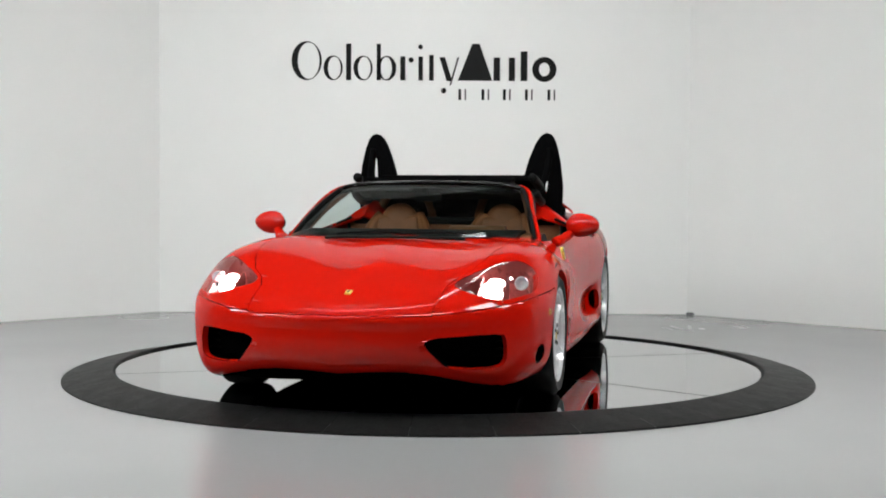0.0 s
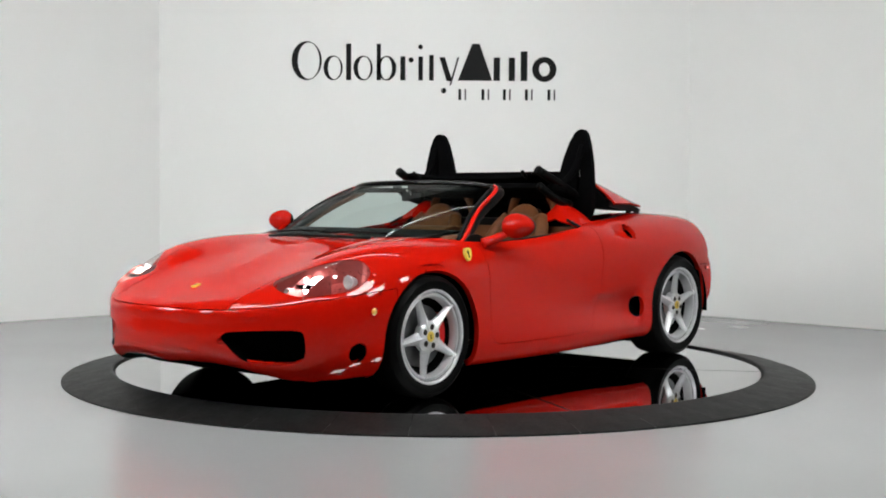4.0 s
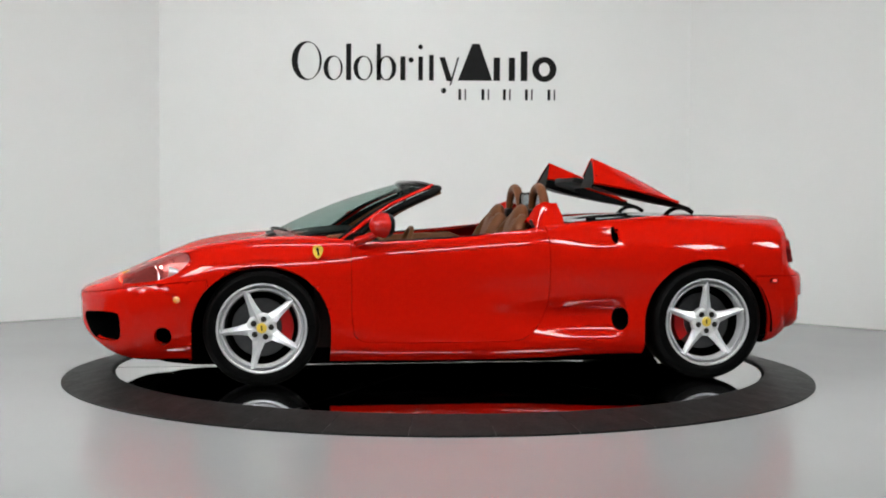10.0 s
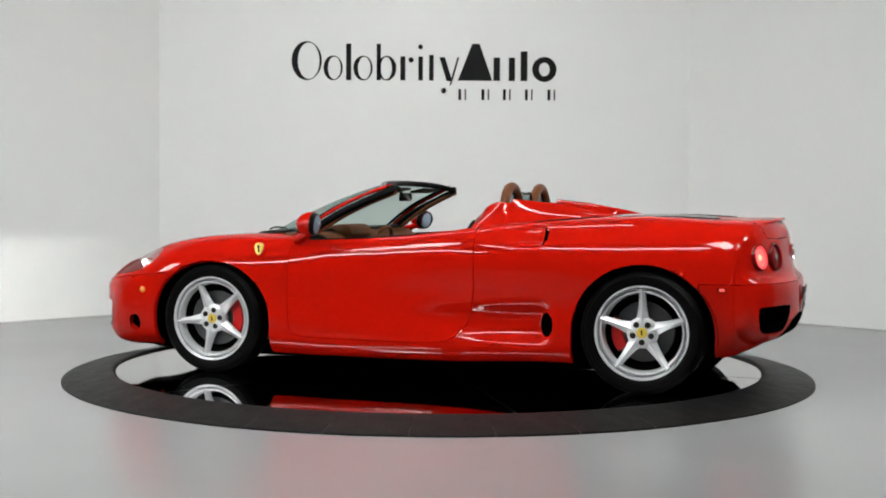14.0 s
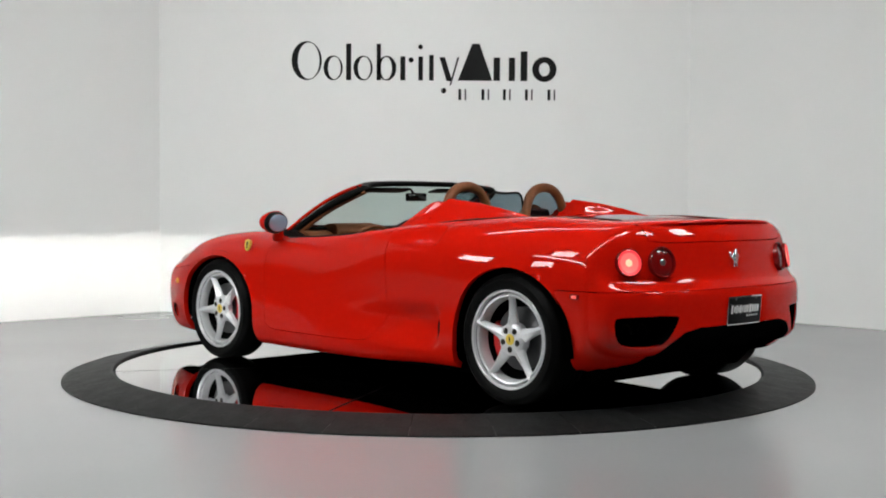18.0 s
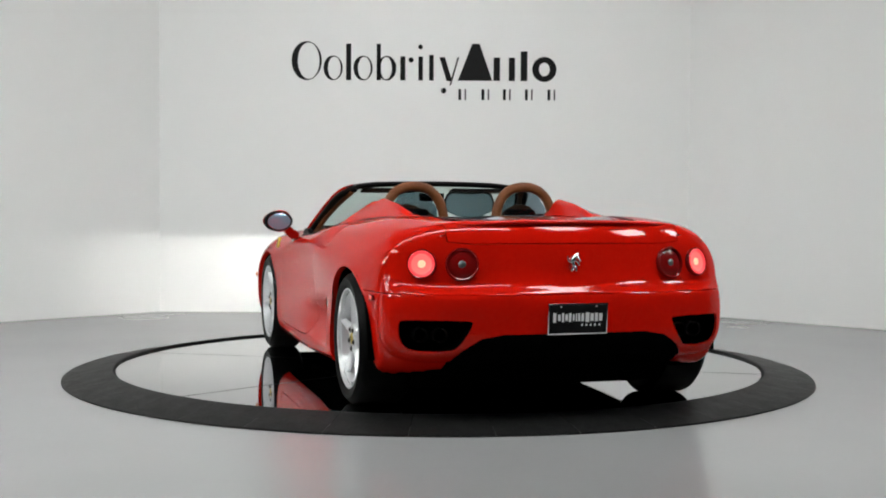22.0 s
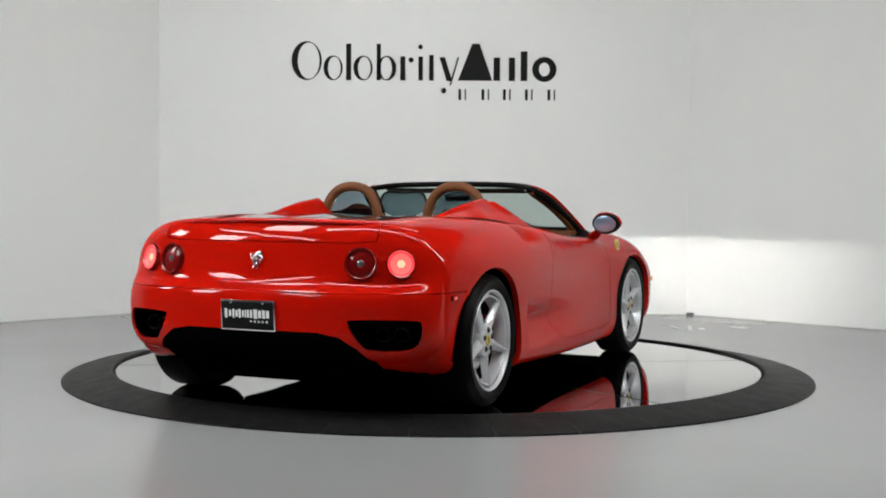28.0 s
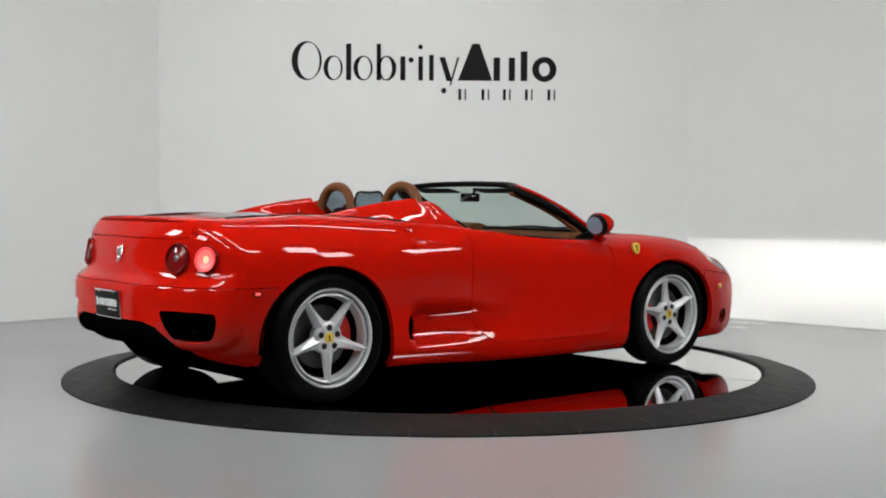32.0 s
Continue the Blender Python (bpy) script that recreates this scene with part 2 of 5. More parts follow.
SCUFF = mat("scuff_grey", (0.245, 0.245, 0.245), 0.5, grain=0.5, scale=25)
marks = holder("floor_scuff", pose(2.05, 2.75, FLOOR_Z), "faint grey scuff marks on the glossy floor", "floor mark")
for x, y, w, l, a in ((0.0, 0.0, 0.05, 0.34, 8), (0.12, 0.05, 0.04, 0.42, -10), (-0.09, -0.05, 0.03, 0.22, 14), (0.20, -0.06, 0.05, 0.10, 5), (0.05, -0.22, 0.12, 0.05, 2)):
    part("mark", prism(rounded([(-w / 2, -l / 2), (w / 2, -l / 2), (w * 0.3, l / 2), (-w * 0.4, l * 0.45)], 2), 2, 0.0, 0.0015), SCUFF, marks, at=pose(x, y, 0, 0, 0, a))


def ceiling_light(w, l):
    """A softbox: a folded metal tray with a white diffuser, hung on two wires; it shines down its own -z."""
    ob = holder("ceiling_light", pose(0, 0, 0), "long white softbox lamp hung under the dark ceiling", "ceiling lamp", "studio softboxes")
    tray = prism([(-w * 0.52, -0.02), (-w * 0.3, 0.09), (w * 0.3, 0.09), (w * 0.52, -0.02), (w * 0.52, -0.01), (w * 0.3, 0.10), (-w * 0.3, 0.10), (-w * 0.52, -0.01)], 1, -l / 2 - 0.02, l / 2 + 0.02)
    part("housing", tray, STEEL, ob, smooth=False)
    part("diffuser", box((w, l, 0.012), (0, 0, -0.012), 0.004, 2), PANEL, ob, "glowing white diffuser")
    for sx in (-1, 1):
        part("end_plate", box((w * 1.02, 0.012, 0.10), (0, sx * (l / 2 + 0.02), 0.035), 0.004, 1), STEEL, ob, smooth=False)
    return ob


def hang(ob, l):
    """Two plumb wires from the lamp up to the ceiling."""
    turn = ob.matrix_basis.to_3x3().inverted()
    for sx in (-1, 1):
        foot = Vector((0, sx * l * 0.4, 0.085))
        rise = HIGH - (ob.matrix_basis @ foot).z
        part("suspension_wire", tube([tuple(foot), tuple(foot + turn @ Vector((0, 0, rise)))], 0.004, 6, 1), STEEL, ob)


LAMP_Z = HIGH - 0.45
long_box = ceiling_light(0.26, 3.8)
long_box.matrix_basis = pose(-0.5, -3.5, LAMP_Z, 34, 0, 0) @ pose(0, 0, 0, 0, 0, 90)
boxes = [copy_thing(long_box, pose(-4.6, -4.0, LAMP_Z, 20, -38, 0)), long_box]
for o in boxes:
    hang(o, 3.8)
short_box = ceiling_light(0.15, 2.6)
short_box.matrix_basis = pose(-0.2, 0.7, LAMP_Z, 26, 0, 0) @ pose(0, 0, 0, 0, 0, 90)
hang(short_box, 2.6)
# compact heads hung lower at the sides and in front
head_box = ceiling_light(0.66, 0.80)
head_box.matrix_basis = look((4.7, -1.5, 3.3), (0, -0.4, 0.6))
AIM = (0, -0.4, 0.6)
heads = [copy_thing(head_box, look(eye, AIM)) for eye in ((3.6, -2.9, 3.5), (-4.9, -1.3, 2.55), (-4.7, -3.2, 2.55), (1.8, -2.6, 3.45), (-2.5, -2.6, 3.45))]
for o in heads + [head_box]:
    hang(o, 0.7)

# turntable: a black rubber ring in segments that stays, a polished plate that turns
R_OUT, R_IN = 2.33, 2.030
ring = holder("turntable_ring", pose(0, 0, FLOOR_Z), "black rubber ramp ring round the turntable in segments", "turntable ring")
SEG = 36


def ring_segment():
    prof = [(R_OUT, 0.0), (R_OUT, 0.008), (R_OUT - 0.02, 0.014), (R_IN + 0.02, 0.058), (R_IN + 0.008, 0.06), (R_IN, 0.056), (R_IN, 0.0)]
    step = 360.0 / SEG
    return lathe(prof, 8, axis="Z", arc=step - 0.04, start=-(step - 0.04) / 2)


first = part("segment", ring_segment(), RUBBER, ring)
for k in range(1, SEG):
    o = new("segment", first.data)
    o.parent = ring
    o.matrix_basis = pose(0, 0, 0, 0, 0, k * 360.0 / SEG)
first.matrix_basis = pose(0, 0, 0)
ring.matrix_basis = pose(0, 0, FLOOR_Z, 0, 0, 1.6)

table = holder("turntable_plate", pose(0, 0, 0), "polished mirror-like round turntable plate under the red car", "turntable")
for k in range(6):
    b = lathe([(0.0, -0.03), (0.0, 0.0), (2.015, 0.0), (2.019, -0.004), (2.019, -0.03)], 20, axis="Z", arc=59.56, start=k * 60 + 0.22)
    part("plate_sector", b, MIRROR, table, smooth=False)
part("drum", lathe([(0.0, -0.046), (0.0, -0.036), (2.005, -0.036), (2.005, -0.046)], 64, axis="Z"), BLACK, table, "black drum under the plate")

# wall sign: the maker's lettering as plain bars, in its colours
SIGN_Y = 3.994
SX0, SZ0, SPX = -1.4145, 2.1805, 2.52 / 469.0


def sign_bar(x0, x1, z0, z1, lean=0.0):
    """A flat bar by its offsets on the sign, in units of the sign's grid."""
    b = bmesh.new()
    lo, hi = SZ0 + (142 - z1) * SPX, SZ0 + (142 - z0) * SPX
    xa, xb = SX0 + (x0 - 516.5) * SPX, SX0 + (x1 - 516.5) * SPX
    s = lean * SPX
    vs = [b.verts.new((x, y, z)) for y in (SIGN_Y, SIGN_Y + 0.007) for x, z in ((xa, lo), (xb, lo), (xb + s, hi), (xa + s, hi))]
    for f in ((0, 1, 2, 3), (7, 6, 5, 4), (0, 4, 5, 1), (1, 5, 6, 2), (2, 6, 7, 3), (3, 7, 4, 0)):
        b.faces.new([vs[k] for k in f])
    bmesh.ops.recalc_face_normals(b, faces=b.faces)
    return b


def sign_point(x, z):
    return SX0 + (x - 516.5) * SPX, SZ0 + (142 - z) * SPX


def sign_ring(x0, x1, z0, z1, left, right, top, n=40):
    """An upright oval ring on the sign, its band as wide as left, right and top say."""
    b = bmesh.new()
    loops = []
    for xa, xb, za, zb in ((x0, x1, z0, z1), (x0 + left, x1 - right, z0 + top, z1 - top)):
        for y in (SIGN_Y, SIGN_Y + 0.007):
            row = []
            for k in range(n):
                a = 2 * math.pi * k / n
                x, z = sign_point((xa + xb) / 2 + (xb - xa) / 2 * math.cos(a), (za + zb) / 2 + (zb - za) / 2 * math.sin(a))
                row.append(b.verts.new((x, y, z)))
            loops.append(row)
    for p, q in ((0, 2), (0, 1), (2, 3)):
        for k in range(n):
            b.faces.new((loops[p][k], loops[p][(k + 1) % n], loops[q][(k + 1) % n], loops[q][k]))
    bmesh.ops.recalc_face_normals(b, faces=b.faces)
    return b


def sign_disc(x, z, r):
    a, c = sign_point(x, z)
    return lathe([(0.0, SIGN_Y), (r * SPX, SIGN_Y), (r * SPX, SIGN_Y + 0.007)], 20, axis="Y", at=(a, 0, c))


sign = holder("wall_sign", pose(0, 0, 0), "black wall sign of thin and heavy bars, rings and dots", "sign")
for q in ((516.5, 570, 74, 142.5, 11, 4, 2.2), (573, 607, 99, 142.5, 8, 3.5, 2), (626, 660, 99, 142.5, 8, 3.5, 2), (668, 702, 99, 142.5, 6, 8, 2)):
    part("thin_ring", sign_ring(*q), INK, sign, smooth=False)
for q in ((613, 622, 78, 142), (667, 674.5, 78, 142), (709, 718, 100, 142), (741, 749, 100, 142), (760, 768, 97, 142)):
    part("thin_bar", sign_bar(*q), INK, sign, smooth=False)
part("slant_bar", sign_bar(791, 801, 101, 143, -13), INK, sign, smooth=False)
part("slant_bar", sign_bar(796, 799, 101, 150, 14), INK, sign, smooth=False)
for x, z, r in ((744.5, 83, 4.2), (728, 106, 4.6), (786, 160, 4.8)):
    part("dot", sign_disc(x, z, r), INK, sign)
part("wedge", prism([sign_point(811, 142), sign_point(836, 77), sign_point(849, 77), sign_point(872, 142)], 1, SIGN_Y, SIGN_Y + 0.007), INK, sign, "heavy black wedge", smooth=False)
for q in ((874, 885.5, 101, 142), (901, 912, 101, 142), (922, 934, 90, 142)):
    part("heavy_bar", sign_bar(*q), INK, sign, smooth=False)
part("heavy_ring", sign_ring(942.5, 985.5, 99.5, 143.5, 12, 12, 10), INK, sign, smooth=False)
for x0 in (812, 853, 891, 930, 970):
    part("small_bar", sign_bar(x0, x0 + 5, 157, 176), INK, sign, smooth=False)
    part("small_bar", sign_bar(x0 + 11, x0 + 13.5, 157, 176), INK, sign, smooth=False)


# ---------------------------------------------------------------- the car: body surface
# x forward, y to the car's left, z up; the middle of the wheelbase over the plate is the origin
car = holder("sports_car", pose(0, 0, 0), "glossy red two-seat convertible sports car with tan seats on turntable", "car")
FRONT_X, REAR_X = 1.30, -1.30
FRONT_R, REAR_R = 0.326, 0.338


def station(x, bow, zb, a, b, c, d, e, f, zg, power=2.5):
    """One cross-section from the bottom's middle round to the top's middle; bow bends it back at the sides."""
    rows = [(0.0, zb), (0.45, zb), (a[0], a[1]), b, c, d, e, f, (0.0, zg)]
    return [(x - bow * (y / 0.85) ** power, y, z) for y, z in rows]


NET = [
    station(2.380, 0.36, 0.43, (0.69, 0.43), (0.775, 0.43), (0.812, 0.44), (0.785, 0.45), (0.70, 0.45), (0.42, 0.45), 0.45),
    station(2.380, 0.36, 0.36, (0.71, 0.36), (0.795, 0.39), (0.832, 0.44), (0.805, 0.475), (0.715, 0.485), (0.42, 0.485), 0.485),
    station(2.348, 0.34, 0.25, (0.73, 0.215), (0.824, 0.275), (0.858, 0.43), (0.835, 0.51), (0.735, 0.532), (0.42, 0.525), 0.515),
    station(2.250, 0.285, 0.20, (0.765, 0.160), (0.864, 0.255), (0.894, 0.43), (0.874, 0.54), (0.735, 0.590), (0.42, 0.565), 0.545),
    station(2.05, 0.20, 0.18, (0.82, 0.150), (0.912, 0.25), (0.934, 0.43), (0.918, 0.56), (0.75, 0.668), (0.42, 0.632), 0.616),
    station(1.80, 0.10, 0.155, (0.86, 0.155), (0.938, 0.26), (0.954, 0.44), (0.938, 0.60), (0.76, 0.748), (0.42, 0.708), 0.698),
    station(1.55, 0.03, 0.15, (0.88, 0.15), (0.950, 0.27), (0.960, 0.46), (0.945, 0.65), (0.76, 0.795), (0.42, 0.768), 0.764),
    station(1.28, 0.0, 0.15, (0.885, 0.148), (0.950, 0.28), (0.960, 0.48), (0.943, 0.67), (0.765, 0.815), (0.42, 0.812), 0.818),
    station(1.00, 0.0, 0.15, (0.885, 0.148), (0.940, 0.28), (0.942, 0.49), (0.925, 0.68), (0.785, 0.808), (0.42, 0.838), 0.850),
    station(0.65, 0.0, 0.15, (0.895, 0.148), (0.935, 0.27), (0.922, 0.47), (0.910, 0.68), (0.840, 0.795), (0.45, 0.830), 0.850),
    station(0.20, 0.0, 0.15, (0.905, 0.148), (0.938, 0.26), (0.914, 0.46), (0.910, 0.69), (0.850, 0.820), (0.45, 0.850), 0.870),
    station(-0.30, 0.0, 0.15, (0.91, 0.156), (0.942, 0.26), (0.918, 0.48), (0.928, 0.73), (0.850, 0.872), (0.45, 0.885), 0.900),
    station(-0.80, 0.0, 0.155, (0.92, 0.176), (0.950, 0.27), (0.944, 0.50), (0.945, 0.76), (0.800, 0.915), (0.45, 0.938), 0.950),
    station(-1.30, 0.0, 0.155, (0.92, 0.176), (0.950, 0.28), (0.955, 0.52), (0.936, 0.775), (0.755, 0.938), (0.45, 0.961), 0.972),
    station(-1.65, -0.04, 0.215, (0.89, 0.215), (0.915, 0.30), (0.924, 0.52), (0.908, 0.77), (0.750, 0.921), (0.45, 0.947), 0.957),
    station(-1.85, -0.10, 0.245, (0.855, 0.245), (0.895, 0.325), (0.906, 0.52), (0.888, 0.755), (0.745, 0.902), (0.45, 0.948), 0.955),
    station(-1.943, -0.15, 0.27, (0.83, 0.27), (0.888, 0.345), (0.899, 0.52), (0.880, 0.745), (0.740, 0.882), (0.45, 0.938), 0.946),
    station(-1.984, -0.18, 0.285, (0.82, 0.285), (0.884, 0.355), (0.896, 0.52), (0.876, 0.735), (0.738, 0.855), (0.45, 0.895), 0.902),
    station(-2.007, -0.195, 0.295, (0.81, 0.295), (0.880, 0.36), (0.893, 0.515), (0.872, 0.71), (0.738, 0.815), (0.45, 0.840), 0.845),
    station(-2.043, -0.20, 0.305, (0.805, 0.305), (0.877, 0.37), (0.890, 0.51), (0.872, 0.642), (0.738, 0.647), (0.45, 0.647), 0.647, 2.6),
    station(-2.068, -0.19, 0.345, (0.79, 0.345), (0.866, 0.39), (0.880, 0.49), (0.862, 0.592), (0.735, 0.612), (0.45, 0.612), 0.612, 3.4),
    station(-2.082, -0.19, 0.40, (0.768, 0.40), (0.852, 0.425), (0.868, 0.48), (0.850, 0.555), (0.730, 0.565), (0.44, 0.565), 0.565, 3.5),
    station(-2.083, -0.19, 0.45, (0.72, 0.45), (0.825, 0.46), (0.850, 0.47), (0.825, 0.49), (0.720, 0.50), (0.43, 0.50), 0.50, 3.5),
]


def smooth_step(v, a, c):
    k = min(1.0, max(0.0, (v - a) / (c - a)))
    return k * k * (3 - 2 * k)


def carve(p):
    """The scooped channel along the door into the side intake."""
    x, y, z = p
    if y > 0.6 and -0.95 < x < 0.75:
        deep = smooth_step(-x, -0.30, 0.66) ** 1.3 * (1 - smooth_step(-x, 0.74, 0.81))
        mid, half = 0.355 - 0.01 * x, 0.055 + 0.035 * smooth_step(-x, -0.6, 0.7)
        q = abs(z - mid) / half
        y -= 0.062 * deep * (1 - smooth_step(q, 0.30, 1.50))
    if z > 0.76 and -0.90 < x < -0.40 and y > 0.65:
        deep = smooth_step(-x, 0.44, 0.70) * (1 - smooth_step(-x, 0.735, 0.762)) * (1 - smooth_step(abs(z - 0.858) / 0.040, 0.45, 1.35))
        y -= 0.031 * deep
        z -= 0.026 * deep
    return x, y, z


def body_half():
    rows = [spline([st[r] for st in NET], 33) for r in range(9)]
    grid = []
    for k in range(len(rows[0])):
        if k % 3 and not -0.90 < rows[4][k][0] < -0.62:
            continue
        grid.append(spline([rows[r][k] for r in range(9)], 8))
    b = bmesh.new()
    vs = []
    for line in grid:
        row = []
        for j, p in enumerate(line):
            p = carve(p)
            y = 0.0 if j in (0, len(line) - 1) else max(p[1], 0.002)
            row.append(b.verts.new((p[0], y, p[2])))
        vs.append(row)
    for p, q in zip(vs, vs[1:]):
        for j in range(len(p) - 1):
            b.faces.new((p[j], p[j + 1], q[j + 1], q[j]))
    for end in (vs[0], vs[-1]):
        for j in range(len(end) // 2):
            a, c = end[j:j + 2], end[len(end) - 2 - j:len(end) - j]
            ring_ = [a[0], a[1]] + ([c[0], c[1]] if c[0] is not a[1] else [c[1]])
            b.faces.new(ring_)
    bmesh.ops.remove_doubles(b, verts=b.verts, dist=1e-4)
    bmesh.ops.recalc_face_normals(b, faces=b.faces)
    b.normal_update()
    top = max(b.faces, key=lambda f: f.calc_center_median().z)
    if top.normal.z < 0:
        bmesh.ops.reverse_faces(b, faces=b.faces)
        b.normal_update()
    return b


def inside(poly, u, v):
    hit = False
    for k in range(len(poly)):
        (a, c), (d, e) = poly[k - 1], poly[k]
        if (c > v) != (e > v) and u < (d - a) * (v - c) / (e - c) + a:
            hit = not hit
    return hit


def scribe(b, poly, i, j, keep):
    """Cut the surface along a closed outline in the axes i and j; returns the faces inside it."""
    for k in range(len(poly)):
        p, q = poly[k - 1], poly[k]
        lo = [min(p[n], q[n]) - 1e-4 for n in (0, 1)]
        hi = [max(p[n], q[n]) + 1e-4 for n in (0, 1)]
        fs = []
        for f in b.faces:
            us, ws = [v.co[i] for v in f.verts], [v.co[j] for v in f.verts]
            if min(us) <= hi[0] and max(us) >= lo[0] and min(ws) <= hi[1] and max(ws) >= lo[1] and keep(f):
                fs.append(f)
        co, no = Vector((0, 0, 0)), Vector((0, 0, 0))
        co[i], co[j] = p
        no[i], no[j] = q[1] - p[1], p[0] - q[0]
        if fs and no.length > 1e-6:
            geom = fs + list({e for f in fs for e in f.edges}) + list({v for f in fs for v in f.verts})
            bmesh.ops.bisect_plane(b, geom=geom, dist=1e-5, plane_co=co, plane_no=no.normalized())
    out = []
    for f in b.faces:
        c = f.calc_center_median()
        if keep(f) and inside(poly, c[i], c[j]):
            out.append(f)
    return out


def circle(cx, cz, rx, rz, n=40, low=None):
    pts = [(cx + rx * math.cos(2 * math.pi * k / n), cz + rz * math.sin(2 * math.pi * k / n)) for k in range(n)]
    return pts if low is None else [p for p in pts if p[1] > cz - 0.02] + [(cx - rx * 0.99, low), (cx + rx * 1.0, low)]


SIDE = lambda f: f.normal.y > 0.25 or f.calc_center_median().y > 0.9
TOP = lambda f: f.normal.z > 0.15
FRONT = lambda f: f.normal.x > 0.12 and f.calc_center_median().x > 1.5
BACK = lambda f: f.normal.x < -0.12 and f.calc_center_median().x < -1.5

half = body_half()
tag = half.faces.layers.int.new("piece")
REGION = {}


def region(name, poly, i, j, keep):
    """Mark the faces inside an outline as one piece; earlier pieces keep their faces."""
    fs = scribe(half, poly, i, j, keep)
    n = REGION.setdefault(name, len(REGION) + 1)
    for f in fs:
        if f[tag] == 0:
            f[tag] = n


region("arch", circle(FRONT_X, 0.325, 0.385, 0.352, 44, low=0.05), 0, 2, lambda f: f.calc_center_median().y > 0.5 and f.normal.y > -0.5)
region("arch", circle(REAR_X, 0.335, 0.385, 0.372, 44, low=0.05), 0, 2, lambda f: f.calc_center_median().y > 0.5 and f.normal.y > -0.5)
COCKPIT = [(0.98, -0.1), (0.98, 0.40), (0.93, 0.62), (0.84, 0.765), (0.70, 0.80), (0.30, 0.818), (-0.22, 0.825), (-0.32, 0.80), (-0.34, 0.70), (-0.34, -0.1)]
region("cockpit", COCKPIT, 0, 1, TOP)
BAY = [(-0.34, -0.1), (-0.34, 0.72), (-0.50, 0.755), (-0.75, 0.705), (-1.02, 0.62), (-1.20, 0.53), (-1.19, 0.485), (-0.62, 0.46), (-0.595, -0.1)]
region("bay", BAY, 0, 1, TOP)
region("shoulder", rounded([(-0.705, 0.785), (-0.705, 0.895), (-0.785, 0.895), (-0.785, 0.785)], 2), 0, 2, lambda f: f.normal.x > 0.40 and f.calc_center_median().y > 0.7)
region("intake", rounded([(0.445, 0.385), (0.47, 0.394), (0.755, 0.408), (0.780, 0.392), (0.784, 0.29), (0.768, 0.256), (0.71, 0.244), (0.55, 0.244), (0.515, 0.262), (0.460, 0.325), (0.425, 0.365)], 2), 1, 2, FRONT)
region("duct", circle(1.842, 0.286, 0.046, 0.046, 20), 0, 2, SIDE)
region("scoop", circle(-0.772, 0.362, 0.040, 0.066, 28), 0, 2, lambda f: f.calc_center_median().y > 0.6)
region("outlet", rounded([(0.505, 0.475), (0.53, 0.486), (0.80, 0.486), (0.835, 0.475), (0.825, 0.38), (0.78, 0.338), (0.62, 0.336), (0.575, 0.36)], 1), 1, 2, BACK)
region("diffuser", [(-0.1, 0.42), (0.36, 0.42), (0.47, 0.40), (0.55, 0.345), (0.60, 0.285), (0.62, 0.05), (-0.1, 0.05)], 1, 2, lambda f: f.calc_center_median().x < -1.5 and f.normal.x < 0.1)
LAMP_OUT = rounded([(2.02, 0.485), (2.115, 0.60), (2.085, 0.74), (1.97, 0.84), (1.80, 0.895), (1.69, 0.87), (1.71, 0.78), (1.86, 0.64)], 2)
region("headlamp", LAMP_OUT, 0, 1, lambda f: f.normal.z > 0.1 and f.calc_center_median().x > 1.5 and f.calc_center_median().z > 0.5)
region("door", rounded([(0.79, 1.1), (0.80, 0.70), (0.795, 0.30), (0.75, 0.245), (0.66, 0.235), (-0.10, 0.235), (-0.22, 0.255), (-0.33, 0.37), (-0.355, 0.60), (-0.335, 1.1)], 1), 0, 2, lambda f: f.calc_center_median().y > 0.6)
region("hood", rounded([(2.7, -0.6), (2.7, 0.42), (2.20, 0.47), (2.02, 0.475), (1.86, 0.60), (1.50, 0.668), (1.10, 0.70), (1.03, 0.64), (1.10, 0.3), (1.11, -0.6)], 1), 0, 1, lambda f: f.normal.z > 0.05 and f.calc_center_median().z > 0.5)
region("window", rounded([(-0.60, -0.6), (-0.60, 0.30), (-0.64, 0.44), (-1.16, 0.455), (-1.50, 0.41), (-1.56, 0.30), (-1.57, -0.6)], 1), 0, 1, TOP)
region("window_frame", rounded([(-0.58, -0.6), (-0.58, 0.33), (-0.62, 0.470), (-1.16, 0.490), (-1.53, 0.445), (-1.60, 0.32), (-1.61, -0.6)], 1), 0, 1, TOP)
region("engine_lid", rounded([(-1.10, -0.4), (-1.21, 0.50), (-1.30, 0.52), (-1.76, 0.56), (-1.86, 0.44), (-1.875, -0.4)], 1), 0, 1, TOP)
region("engine_lid", [(-0.2, 0.846), (0.50, 0.842), (0.60, 0.852), (0.61, 1.1), (-0.2, 1.1)], 1, 2, lambda f: f.calc_center_median().x < -1.80 and f.normal.x < 0.1)
region("bumper", [(-1.60, 0.607), (-2.3, 0.607), (-2.3, -0.1), (-1.60, -0.1)], 0, 2, lambda f: f.calc_center_median().x < -1.60)
region("front_bumper", [(2.6, 0.505), (2.25, 0.510), (2.05, 0.548), (1.91, 0.568), (1.60, 0.600), (1.60, -0.1), (2.6, -0.1)], 0, 2, lambda f: f.calc_center_median().x > 1.55)
low = REGION.setdefault("underside", len(REGION) + 1)
for f in half.faces:
    if f.normal.z < (-0.95 if abs(f.calc_center_median().x) < 0.95 else -0.92) and f.calc_center_median().z < 0.24 and f[tag] in (0, REGION["bumper"], REGION["front_bumper"], REGION["door"]):
        f[tag] = low
bmesh.ops.remove_doubles(half, verts=half.verts, dist=0.0015)
bmesh.ops.dissolve_degenerate(half, edges=half.edges, dist=1e-4)
